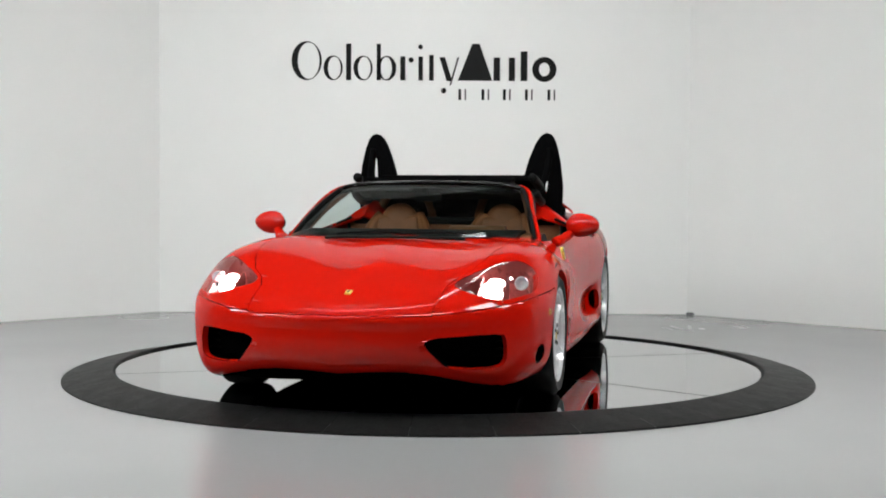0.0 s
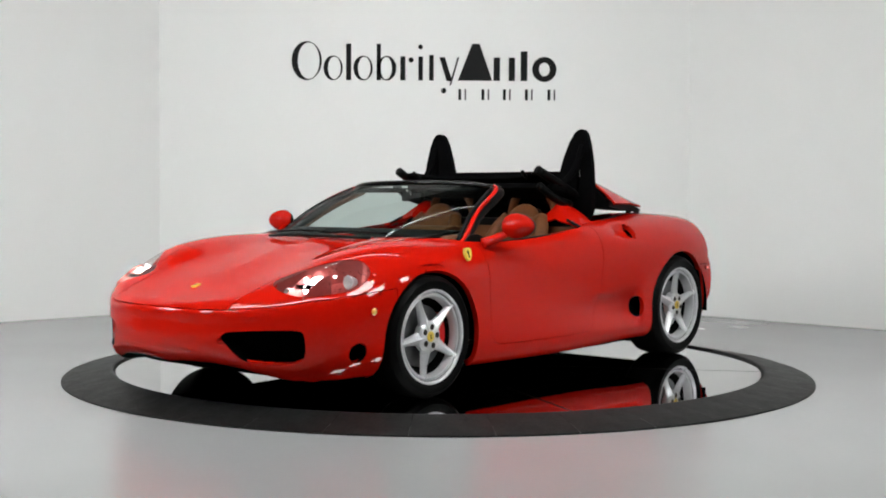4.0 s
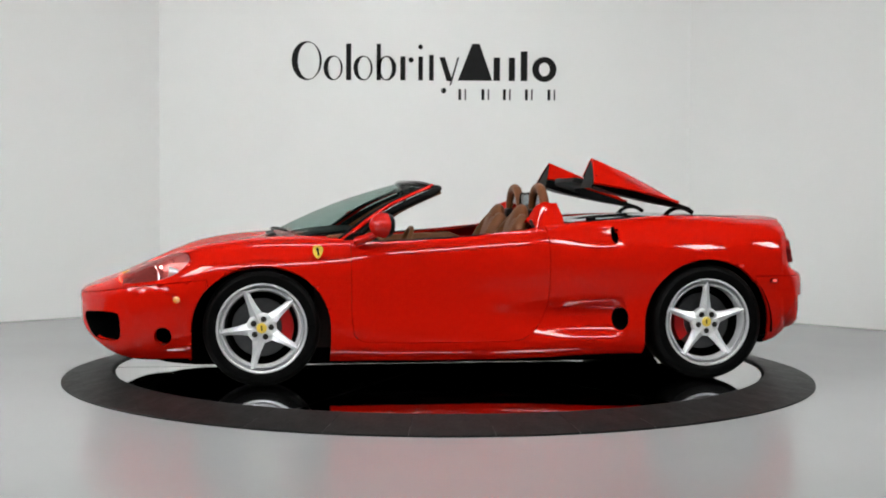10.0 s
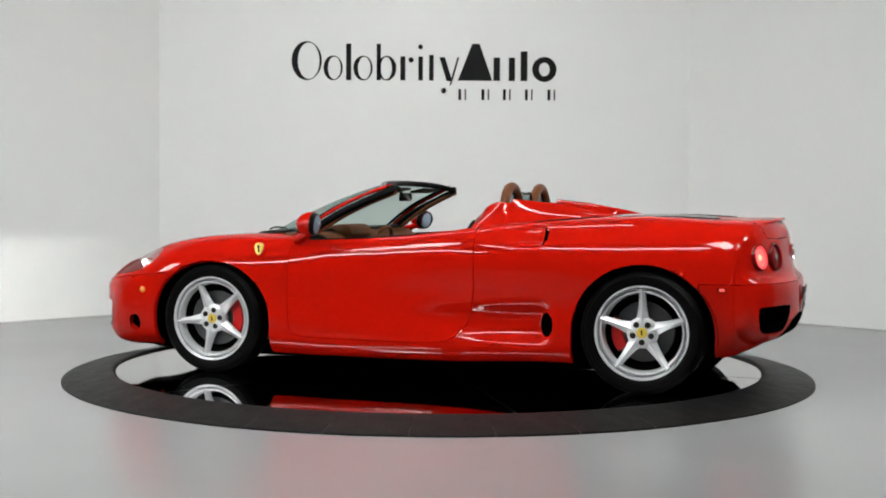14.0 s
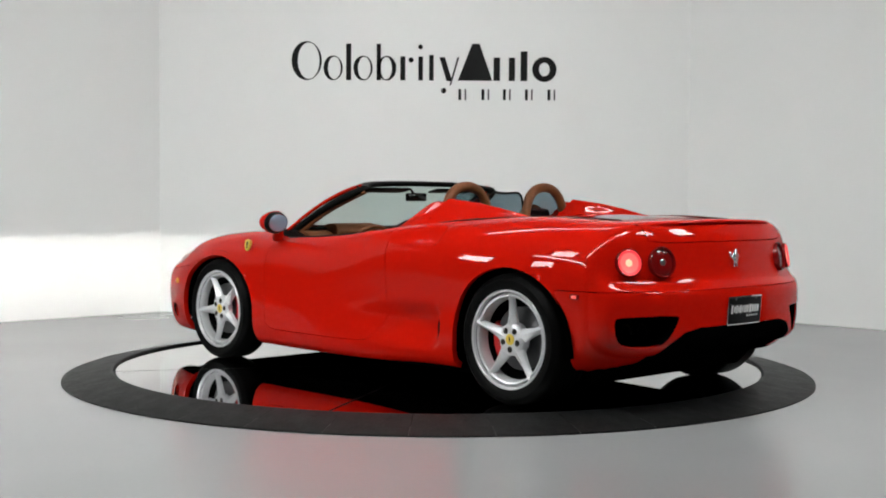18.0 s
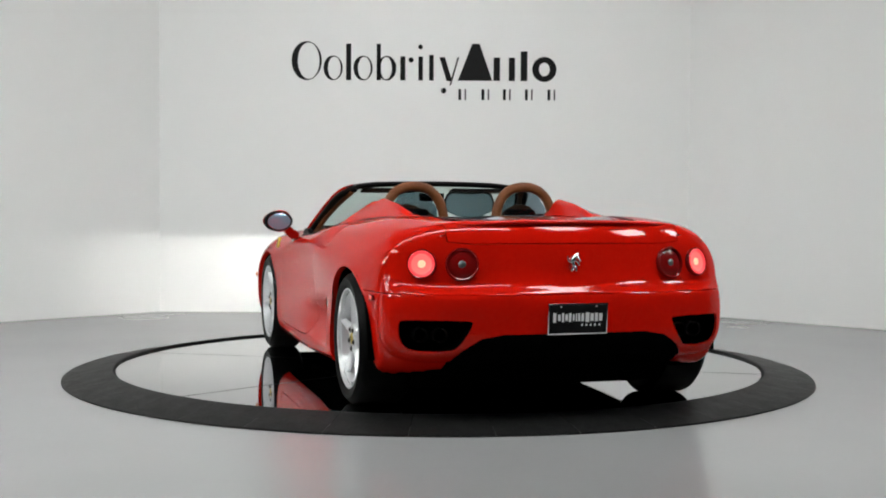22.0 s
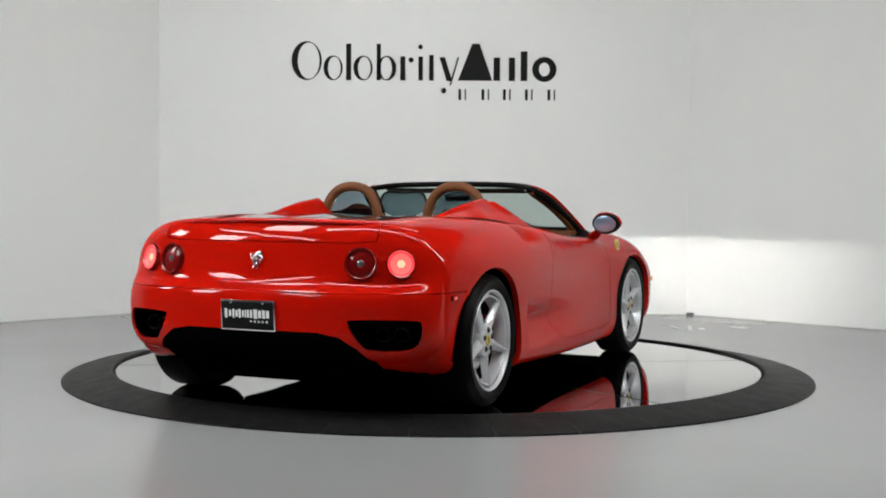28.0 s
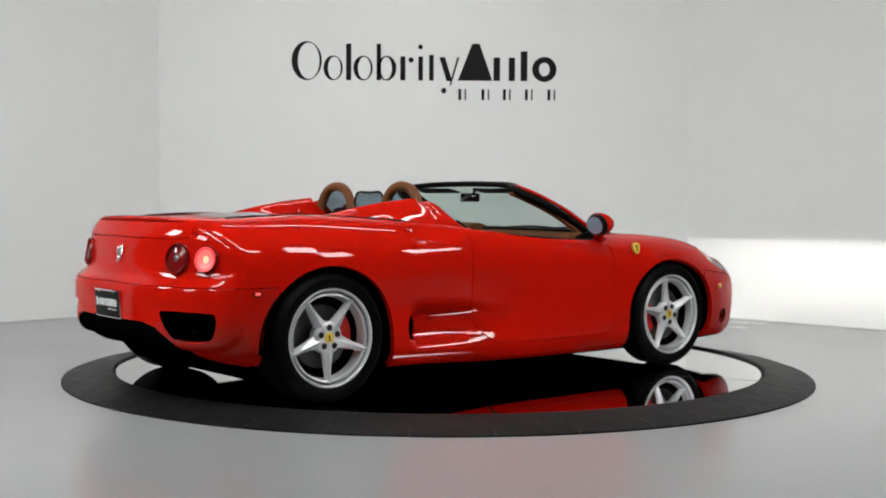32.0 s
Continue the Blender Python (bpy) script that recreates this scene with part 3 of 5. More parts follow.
half.normal_update()


def piece(name):
    """A copy of one piece of the half body."""
    n = REGION.get(name, 0)
    b = half.copy()
    lay = b.faces.layers.int["piece"]
    bmesh.ops.delete(b, geom=[f for f in b.faces if f[lay] != n], context="FACES")
    return b


def edge_in(b, gap=0.0025, deep=0.014, push=None):
    """Draw the rim of a piece in by the gap and turn it down, so that the joints are real."""
    b.normal_update()
    rim = [e for e in b.edges if len(e.link_faces) == 1 and not all(abs(v.co.y) < 1e-4 for v in e.verts)]
    move, normal = {}, {}
    for e in rim:
        f = e.link_faces[0]
        a, c = e.verts
        d = (c.co - a.co).normalized()
        w = f.calc_center_median() - (a.co + c.co) / 2
        w = w - d * w.dot(d)
        if w.length > 1e-7:
            w.normalize()
        for v in e.verts:
            move[v] = move.get(v, Vector()) + w
            normal[v] = v.normal.copy()
    for v, w in move.items():
        if w.length > 1e-6:
            step = w.normalized() * gap
            if abs(v.co.y) < 1e-4:
                step.y = 0
            v.co += step
    for e in rim:
        e.smooth = False
    keep = {v: normal[v] for v in move}
    res = bmesh.ops.extrude_edge_only(b, edges=rim)
    new_v = [g for g in res["geom"] if isinstance(g, bmesh.types.BMVert)]
    old = {(round(v.co.x, 6), round(v.co.y, 6), round(v.co.z, 6)): n for v, n in keep.items()}
    for v in new_v:
        n = old.get((round(v.co.x, 6), round(v.co.y, 6), round(v.co.z, 6)), Vector((0, 0, 1)))
        d = -n if push is None else push(v.co, n)
        step = d * deep
        if abs(v.co.y) < 1e-4:
            step.y = 0
        v.co += step
    return b


body = part("body", mirrored(edge_in(piece("body"), 0.002, 0.03)), PAINT, car)
part("hood", mirrored(edge_in(piece("hood"), 0.0028)), PAINT, car)
part("engine_cover", mirrored(edge_in(piece("engine_lid"))), PAINT, car)
part("rear_bumper", mirrored(edge_in(piece("bumper"), 0.002, 0.010)), PAINT, car)
part("diffuser", mirrored(edge_in(piece("diffuser"))), UNDER, car, "black rear diffuser")
DOORS = []
b = edge_in(piece("door"), 0.0016, 0.02)
DOORS.append(part("door", flipped(b), PAINT, car))
DOORS.append(part("door", b, PAINT, car))

# ---------------------------------------------------------------- wheels
def wheel_meshes(radius, width, rim_r):
    w = width / 2
    tyre = lathe([(rim_r - 0.012, -w * 0.80), (rim_r + 0.006, -w * 0.95), (rim_r + 0.03, -w), ((radius + rim_r) / 2 + 0.01, -w * 1.02), (radius - 0.02, -w * 0.93), (radius - 0.006, -w * 0.84), (radius, -w * 0.7),
                  (radius, w * 0.7), (radius - 0.006, w * 0.84), (radius - 0.02, w * 0.93), ((radius + rim_r) / 2 + 0.01, w * 1.02), (rim_r + 0.03, w), (rim_r + 0.006, w * 0.95), (rim_r - 0.012, w * 0.80)], 72)
    rim = lathe([(rim_r - 0.042, w * 0.40), (rim_r - 0.036, w * 0.74), (rim_r - 0.032, w * 0.84), (rim_r - 0.025, w * 0.86), (rim_r - 0.021, w * 0.82), (rim_r - 0.018, w * 0.66), (rim_r - 0.012, w * 0.68),
                 (rim_r - 0.009, w * 0.90), (rim_r - 0.004, w * 0.95), (rim_r + 0.003, w * 0.96), (rim_r + 0.006, w * 0.93), (rim_r + 0.004, w * 0.85)], 72)
    spoke = bmesh.new()
    ends = [(0.035, 0.040, w * 0.80, 0.03), (0.075, 0.036, w * 0.79, 0.03), (0.13, 0.025, w * 0.80, 0.03), (0.175, 0.020, w * 0.82, 0.028), (rim_r - 0.035, 0.018, w * 0.86, 0.026), (rim_r - 0.014, 0.027, w * 0.89, 0.02)]
    prev = None
    for r, hw, top, thick in ends:
        row = [spoke.verts.new((x, y, r)) for x, y in ((-hw, top - thick), (-hw * 0.97, top - 0.015), (-hw * 0.5, top - 0.006), (0, top + 0.003), (hw * 0.5, top - 0.006), (hw * 0.97, top - 0.015), (hw, top - thick))]
        if prev:
            for k in range(6):
                spoke.faces.new((prev[k], prev[k + 1], row[k + 1], row[k]))
        prev = row
    bmesh.ops.recalc_face_normals(spoke, faces=spoke.faces)
    sharpen(spoke, 50)
    hub = lathe([(0.0, w * 0.80), (0.062, w * 0.80), (0.078, w * 0.77), (0.085, w * 0.70), (0.085, w * 0.4), (0.0, w * 0.4)], 40)
    cap = lathe([(0.0, w * 0.83), (0.024, w * 0.83), (0.029, w * 0.815), (0.029, w * 0.79)], 28)
    mark = prism(rounded([(-0.006, -0.012), (0.004, -0.014), (0.003, 0.0), (0.008, 0.012), (-0.004, 0.015), (-0.002, 0.002)], 1), 1, w * 0.825, w * 0.84)
    nut = lathe([(0.0, w * 0.85), (0.008, w * 0.85), (0.010, w * 0.83), (0.010, w * 0.80), (0.0165, w * 0.80), (0.0165, w * 0.795)], 12)
    return tyre, rim, spoke, hub, cap, mark, nut


def wheel(radius, width, rim_r, x, track, front, turn):
    tyre, rim, spoke, hub, cap, mark, nut = wheel_meshes(radius, width, rim_r)
    w = width / 2
    tags = "silver five-spoke alloy wheel with black tyre"
    made = []
    meshes = [to_mesh(m, n, k) for m, n, k in ((tyre, "tyre", TYRE), (rim, "rim", ALLOY), (spoke, "spoke", ALLOY), (hub, "hub", ALLOY), (cap, "centre_cap", YELLOW), (mark, "cap_mark", INK), (nut, "wheel_nut", DARKSTEEL))]
    rotor = to_mesh(lathe([(0.06, w * 0.05), (0.06, w * 0.22), (0.163, w * 0.22), (0.165, w * 0.20), (0.165, w * 0.08), (0.163, w * 0.05)], 56), "brake_disc", DISC)
    cal = lathe([(0.118, w * 0.34), (0.176, w * 0.34), (0.182, w * 0.25), (0.182, -w * 0.1), (0.118, -w * 0.1), (0.112, w * 0.25), (0.118, w * 0.34)], 14, arc=66, start=(180 if front else 0) - 40)
    cal_me = to_mesh(cal, "brake_caliper", CALIPER)
    for s in (1, -1):
        base = part("wheel", wheel_core(radius, rim_r, w), BLACK, car, tags)
        base.matrix_basis = pose(x, s * track, radius, 0, 0, 0 if s > 0 else 180)
        def add(me, at=None):
            o = new(me.name, me)
            o.parent = base
            if at is not None:
                o.matrix_basis = at
            return o
        tagged(add(meshes[0]), "black rubber tyre")
        add(meshes[1])
        for k in range(5):
            add(meshes[2], pose(0, 0, 0, 0, turn[0 if s > 0 else 1] + k * 72, 0))
            a = radians(turn[0 if s > 0 else 1] + k * 72 + 36)
            add(meshes[6], pose(0.052 * math.sin(a), 0.002, 0.052 * math.cos(a)))
        add(meshes[3])
        tagged(add(meshes[4]), "yellow centre cap")
        add(meshes[5])
        tagged(add(rotor), "grey iron brake disc")
        tagged(add(cal_me, pose(0, 0, 0, 0, 0, 0) if s > 0 else Matrix.Rotation(math.pi, 4, "Y") @ pose(0, 0, 0)), "red brake caliper")
        made.append(base)
    return made


def wheel_core(radius, rim_r, w):
    """The dark inner barrel behind the disc."""
    return lathe([(0.0, -w * 0.5), (rim_r - 0.055, -w * 0.5), (rim_r - 0.045, 0), (rim_r - 0.025, w * 0.44), (rim_r - 0.012, w * 0.44), (rim_r - 0.014, -w * 0.9), (0.0, -w * 0.62)], 48)


wheel(FRONT_R, 0.215, 0.248, FRONT_X, 0.835, True, (24, 8))
wheel(REAR_R, 0.275, 0.252, REAR_X, 0.808, False, (0, 36))

# wheel housings and the dark floor pan inside the body
for x, r in ((FRONT_X, 0.40), (REAR_X, 0.405)):
    for s in (1, -1):
        b = lathe([(r, 0.52), (r, 0.93)], 24, arc=190, start=-5)
        b = lathe([(0.0, 0.52), (r, 0.52)], 24, b, arc=190, start=-5)
        if s < 0:
            b = flipped(b)
        part("wheel_housing", b, UNDER, car, "black wheel housing", at=pose(x, 0, 0.31))
tray = prism(rounded([(2.12, 0.30), (2.05, 0.20), (1.90, 0.115), (1.60, 0.085), (-1.60, 0.085), (-1.72, 0.20), (-1.82, 0.33)], 1), 1, -0.665, 0.665, bevel=0.02)
part("undertray", tray, UNDER, car, "flat black undertray")
part("floor_pan", box((1.72, 1.66, 0.06), (0.0, 0, 0.158), 0.01), UNDER, car, "black underbody pan")
part("front_bulkhead", prism([(1.0, 0.2), (1.0, 0.76), (0.9, 0.76), (0.86, 0.2)], 1, -0.80, 0.80), CARPET, car)


# underside in black
part("underside", mirrored(piece("underside")), UNDER, car, "black underbody")
part("front_bumper", mirrored(edge_in(piece("front_bumper"), 0.0035, 0.03)), PAINT, car)

# black ducts behind the openings
for name, nm, lab in (("intake", "front_intake", "black front air intake"), ("outlet", "exhaust_recess", "black exhaust recess"), ("duct", "brake_duct", "black brake duct"), ("scoop", "side_intake", "black side air intake"), ("shoulder", "shoulder_intake", "black air intake in the rear wing")):
    b = piece(name)
    b.normal_update()
    way = {"intake": Vector((-1, 0, 0)), "outlet": Vector((1, 0, 0)), "duct": Vector((0, -1, 0)), "scoop": Vector((-0.95, -0.25, 0)), "shoulder": Vector((-0.8, -0.3, -0.5))}[name]
    deep = {"intake": 0.13, "outlet": 0.14, "duct": 0.09, "scoop": 0.10, "shoulder": 0.07}[name]
    rim = [e for e in b.edges if len(e.link_faces) == 1]
    res = bmesh.ops.extrude_edge_only(b, edges=rim)
    skirt = {g for g in res["geom"] if isinstance(g, bmesh.types.BMVert)}
    for v in b.verts:
        if v not in skirt:
            v.co += way * deep
    bmesh.ops.recalc_face_normals(b, faces=b.faces)
    sharpen(b, 40)
    part(nm, flipped(b), UNDER, car, lab)
    part(nm, b, UNDER, car, lab)
# grille bars in the front intakes
for s in (1, -1):
    for k in range(3):
        part("grille_bar", tube([(2.12, s * 0.42, 0.29 + 0.035 * k), (1.98, s * 0.80, 0.29 + 0.035 * k)], 0.005, 6, 1), BLACK, car)

# ---------------------------------------------------------------- headlamps
for s in (1, -1):
    lens = piece("headlamp")
    lens.normal_update()
    tray = lens.copy()
    rim = [e for e in tray.edges if len(e.link_faces) == 1]
    res = bmesh.ops.extrude_edge_only(tray, edges=rim)
    skirt = {g for g in res["geom"] if isinstance(g, bmesh.types.BMVert)}
    for v in tray.verts:
        if v not in skirt:
            c = Vector((1.90, 0.71, v.co.z))
            v.co = c + (v.co - c) * 0.93 + Vector((-0.01, -0.01, -0.118))
        else:
            v.co.z -= 0.004
    bmesh.ops.recalc_face_normals(tray, faces=tray.faces)
    sharpen(tray, 45)
    if s < 0:
        lens, tray = flipped(lens), flipped(tray)
    lamp = part("headlamp", tray, LAMP_TRAY, car, "lit teardrop headlamp in a red housing")
    glass = part("lens", lens, LENS, lamp, "clear lamp cover")
    glass.visible_shadow = False

    def lit(name, bm, m, label=""):
        return part(name, bm if s > 0 else flipped(bm), m, lamp, label)

    lit("projector", lathe([(0.028, -0.05), (0.052, -0.04), (0.062, 0.0), (0.065, 0.008), (0.058, 0.012)], 28, axis="X", at=(1.925, 0.695, 0.592)), ALLOY, "steel projector ring")
    upper = [(0.695 + 0.052 * math.cos(math.pi * k / 14), 0.6215 + 0.038 * math.sin(math.pi * k / 14)) for k in range(15)]
    lit("bulb", prism(upper, 0, 1.895, 1.900), BULB, "glowing white lamp")
    lower = [(0.695 + 0.056 * math.cos(math.pi * k / 14), 0.5975 - 0.040 * math.sin(math.pi * k / 14)) for k in range(15)]
    lit("bulb", prism(lower, 0, 1.953, 1.957), BULB, "glowing white lamp")
    lit("high_beam", lathe([(0.018, -0.04), (0.030, -0.01), (0.036, 0.01), (0.032, 0.014), (0.014, -0.02), (0.0, -0.024)], 24, axis="X", at=(1.80, 0.81, 0.632)), ALLOY)
    lit("side_lamp", lathe([(0.0, 0.006), (0.004, 0.003), (0.006, -0.004)], 16, axis="X", at=(1.86, 0.765, 0.660)), BULB, "small white side lamp")
    lit("indicator", lathe([(0.012, -0.03), (0.026, 0.0), (0.022, 0.006), (0.008, -0.015), (0.0, -0.018)], 20, axis="X", at=(2.01, 0.585, 0.578)), ALLOY)
    # added blinders that keep the bulbs' glow out of wide views
    for q in (0.063, -0.063):
        lit("lamp_blinder", prism(rounded([(1.88, 0.535), (2.07, 0.515), (2.078, 0.565), (2.04, 0.595), (1.985, 0.634), (1.95, 0.655), (1.88, 0.675)], 1), 1, 0.695 + q - 0.003, 0.695 + q + 0.003), LAMP_TRAY)
    # added strip, glowing back plate and black baffles, to shape the beam on the walls
    lit("beam_strip", box((0.002, 0.096, 0.002), (1.952, 0.695, 0.6165)), BEAM, "glowing strip added for the dipped beam")
    lit("beam_back", box((0.002, 0.13, 0.016), (1.9485, 0.695, 0.6095)), BULB, "glowing plate added behind the beam strip")
    lit("beam_shield", box((0.056, 0.13, 0.002), (1.979, 0.695, 0.6190)), BAFFLE, "black shield added to cut off the beam")
    lit("beam_floor", box((0.056, 0.13, 0.0015), (1.979, 0.695, 0.6000)), BAFFLE, "black baffle added under the beam")
    louvre = None
    for k in range(3):
        louvre = box((0.044, 0.0006, 0.018), (1.976, 0.695 - 0.050 + 0.050 * k, 0.609), 0, 1, louvre)
    lit("beam_louvre", louvre, BAFFLE, "black louvre added to narrow the beam")

# ---------------------------------------------------------------- tail lamps, plate, badges
def rear_spot(y):
    return -2.027 + 0.20 * (abs(y) / 0.85) ** 2.5


for s in (1, -1):
    for y, r, on in ((0.715, 0.071, True), (0.537, 0.079, False)):
        x = rear_spot(y) + 0.004
        at = pose(x, s * y, 0.746, 0, 10, -s * math.degrees(math.atan(0.20 * 2.5 * (y / 0.85) ** 1.5 / 0.85)))
        lamp = part("tail_lamp", lathe([(r, 0.03), (r, -0.012), (r - 0.004, -0.017), (r - 0.010, -0.014), (r - 0.011, 0.0)], 36, axis="X"), TAIL_OFF, car, "round red tail lamp" + (" glowing" if on else ""), at=at)
        if on:
            part("lens", lathe([(0.0, -0.002), (r * 0.66, -0.003), (r * 0.72, -0.013), (r * 0.85, -0.016), (r - 0.006, -0.014), (r - 0.003, -0.004)], 32, axis="X"), TAIL_ON, lamp, "glowing red lens")
            part("lamp_core", lathe([(0.018, -0.005), (0.026, -0.0065), (r * 0.60, -0.008), (r * 0.70, -0.011)], 28, axis="X"), TAIL_CORE, lamp, "bright lamp core")
            part("reflector", lathe([(0.0, -0.010), (0.015, -0.009), (0.019, -0.005)], 20, axis="X"), TAIL_HOT, lamp)
        else:
            part("lens", lathe([(0.018, -0.012), (r * 0.62, -0.010), (r - 0.010, 0.0)], 32, axis="X"), TAIL_OFF, lamp, "dark red lens")
            part("reverse_lamp", lathe([(0.0, -0.016), (0.014, -0.014), (0.019, -0.010)], 20, axis="X"), DISC, lamp, "clear reversing lamp")
    x, y, z = -1.720, 0.9175, 0.580
    part("side_marker", box((0.05, 0.012, 0.026), (x, s * (y - 0.002), z), 0.005, 2, turn=pose(0, 0, 0, 0, 0, s * 6)), TAIL_OFF, car, "red side marker")
    part("marker_bulb", box((0.030, 0.006, 0.016), (x, s * (y + 0.003), z), 0.002, 1), TAIL_MARK, car, "lit red marker bulb")
    part("side_marker", lathe([(0.0, 0.010), (0.012, 0.008), (0.019, 0.0)], 20, axis="Y", at=(1.765, 0.948, 0.490)) if s > 0 else flipped(lathe([(0.0, 0.010), (0.012, 0.008), (0.019, 0.0)], 20, axis="Y", at=(1.765, 0.948, 0.490))), AMBER, car, "amber side marker")
    # shield badge on the wing: yellow with a plain dark mark
    out = [(-0.030, 0.038), (0.0, 0.044), (0.030, 0.038), (0.034, 0.010), (0.022, -0.025), (0.0, -0.046), (-0.022, -0.025), (-0.034, 0.010)]
    b = prism(rounded([(u * 0.86, v * 0.86) for u, v in out], 1), 1, -0.010, 0.004)
    badge = part("wing_badge", b, YELLOW, car, "small yellow shield badge", at=pose(0.988, s * 0.920, 0.752, 12 if s > 0 else -12, 0, 0 if s > 0 else 180))
    if s < 0:
        badge.matrix_basis = pose(0.988, -0.920, 0.752, 0, 0, 180) @ pose(0, 0, 0, 12, 0, 0)
    part("badge_mark", prism(rounded([(-0.012, -0.02), (0.004, -0.022), (0.002, -0.002), (0.014, 0.012), (0.004, 0.026), (-0.008, 0.016), (-0.004, 0.0)], 1), 1, 0.003, 0.006), INK, badge, "black mark")
    # exhaust tips, their steel coloured near black for the shade in the recess
    for y in (0.625, 0.715):
        part("exhaust_tip", lathe([(0.030, 0.10), (0.036, 0.0), (0.038, -0.005), (0.033, -0.004), (0.027, 0.08)], 24, axis="X", at=(-1.915 + 0.3 * (y - 0.6), s * y, 0.408)), SHADED_STEEL, car, "polished exhaust tip, coloured dark for the recess's shade")

plate = part("licence_plate", box((0.012, 0.304, 0.150), (0, 0, 0), 0.004), CHROME, car, "black dealer plate in a chrome frame", at=pose(-2.092, 0.004, 0.491, 0, -4, 0))
part("plate_face", box((0.004, 0.290, 0.134), (-0.0065, 0, 0.0), 0.001), INK, plate, "black plate face")
WHITE = mat("plate_white", (0.75, 0.75, 0.75), 0.5, grain=0.05, scale=80)
for y0, w, h in ((0.120, 0.014, 0.036), (0.097, 0.012, 0.024), (0.078, 0.010, 0.034), (0.060, 0.012, 0.024), (0.042, 0.012, 0.034), (0.024, 0.008, 0.024), (0.010, 0.006, 0.030), (-0.004, 0.010, 0.030), (-0.022, 0.012, 0.030), (-0.046, 0.018, 0.036), (-0.070, 0.016, 0.028), (-0.092, 0.014, 0.032), (-0.114, 0.016, 0.028)):
    part("plate_bar", box((0.002, w * 1.05, h * 1.25), (-0.0088, y0, 0.008)), WHITE, plate, smooth=False)
for k in range(5):
    part("plate_bar", box((0.002, 0.008, 0.010), (-0.0088, -0.02 - k * 0.022, -0.028)), WHITE, plate, smooth=False)
for s in (1, -1):
    part("plate_screw", lathe([(0.0, -0.012), (0.006, -0.011), (0.007, -0.006)], 12, axis="X", at=(0, s * 0.09, 0.062)), CHROME, plate)
b = tube([(0, 0.016, -0.046), (0, 0.004, -0.018), (0, 0.006, 0.008), (0, -0.010, 0.030), (0, -0.024, 0.042)], [0.005, 0.009, 0.012, 0.010, 0.007], 10, 5)
for limb in ([(0, -0.004, 0.022), (0, -0.028, 0.016), (0, -0.036, 0.002)], [(0, 0.0, 0.008), (0, -0.024, -0.004), (0, -0.026, -0.018)], [(0, 0.008, -0.012), (0, -0.012, -0.026), (0, -0.008, -0.046)], [(0, 0.010, -0.004), (0, 0.028, 0.008), (0, 0.030, 0.030)]):
    b = tube(limb, 0.0045, 8, 4, b)
part("rear_emblem", b, CHROME, car, "small silver emblem", at=pose(-2.029, 0, 0.757, 0, 10, 0))
nose = part("nose_badge", prism([(-0.016, -0.022), (0.016, -0.022), (0.016, 0.022), (-0.016, 0.022)], 2, -0.004, 0.004, bevel=0.003), YELLOW, car, "small yellow nose badge", at=pose(2.120, 0, 0.5935, 0, 20, 0) @ pose(0, 0, 0, 0, 0, 90))
part("badge_mark", prism(rounded([(-0.006, -0.013), (0.004, -0.014), (0.002, 0.0), (0.008, 0.010), (-0.003, 0.015), (-0.004, 0.002)], 1), 2, 0.003, 0.0055), INK, nose, "black mark")

# ---------------------------------------------------------------- windscreen
BASE = [(1.21, 0.0, 0.852), (1.15, 0.35, 0.846), (1.00, 0.62, 0.828), (0.85, 0.745, 0.808)]
HEAD = [(0.43, 0.0, 1.150), (0.42, 0.28, 1.146), (0.385, 0.48, 1.134), (0.33, 0.592, 1.112)]


def screen_half(n=6, rows=12):
    lo, hi = spline(BASE, n), spline(HEAD, n)
    b = bmesh.new()
    vs = []
    for k in range(rows + 1):
        q = k / rows
        bulge = 0.035 * math.sin(math.pi * q)
        vs.append([b.verts.new((*(lo[j][:2] * (1 - q) + hi[j][:2] * q + np.array((0.5, 0)) * bulge), lo[j][2] * (1 - q) + hi[j][2] * q + bulge * 0.6)) for j in range(len(lo))])
    for p, q in zip(vs, vs[1:]):
        for j in range(len(p) - 1):
            b.faces.new((p[j], p[j + 1], q[j + 1], q[j]))
    bmesh.ops.recalc_face_normals(b, faces=b.faces)
    b.normal_update()
    if sum(f.normal.x for f in b.faces) < 0:
        bmesh.ops.reverse_faces(b, faces=b.faces)
    return b


screen = part("windscreen", mirrored(screen_half()), GLASS, car, "raked clear windscreen")
lo, hi = np.array(BASE[-1]), np.array(HEAD[-1])
mid = (lo + hi) / 2 + np.array((0.02, 0.004, 0.022))
for s in (1, -1):
    m = np.array((1, s, 1))
    side_line = [lo + (0.06, 0.006, -0.03), lo + (0, 0.012, 0.0), mid + (0, 0.014, 0), hi + (0.0, 0.012, 0.004), hi + (-0.04, -0.035, 0.022)]
    part("windscreen_pillar", tube([p * m for p in side_line], 0.0135, 12, 8, flat=0.8), PAINT, car)
    inner = [lo + (-0.05, 0.0, -0.005), mid + (-0.05, -0.002, -0.012), hi + (-0.05, 0.0, -0.012), hi + (-0.075, -0.05, 0.004)]
    part("pillar_trim", tube([p * m for p in inner], 0.028, 12, 8, flat=0.8), BLACK, car, "black inner pillar trim")
    part("pillar_lining", tube([(p + (-0.035, -0.022, -0.004)) * m for p in inner[:3]], 0.018, 12, 8, flat=0.8), LEATHER, car, "tan leather pillar lining")
    edge_line = [lo + (0.012, -0.006, 0.006), mid + (0.016, -0.006, 0.006), hi + (0.012, -0.008, 0.008)]
    part("windscreen_seal", tube([p * m for p in edge_line], 0.013, 10, 8, flat=0.7), BLACK, car, "black windscreen seal")
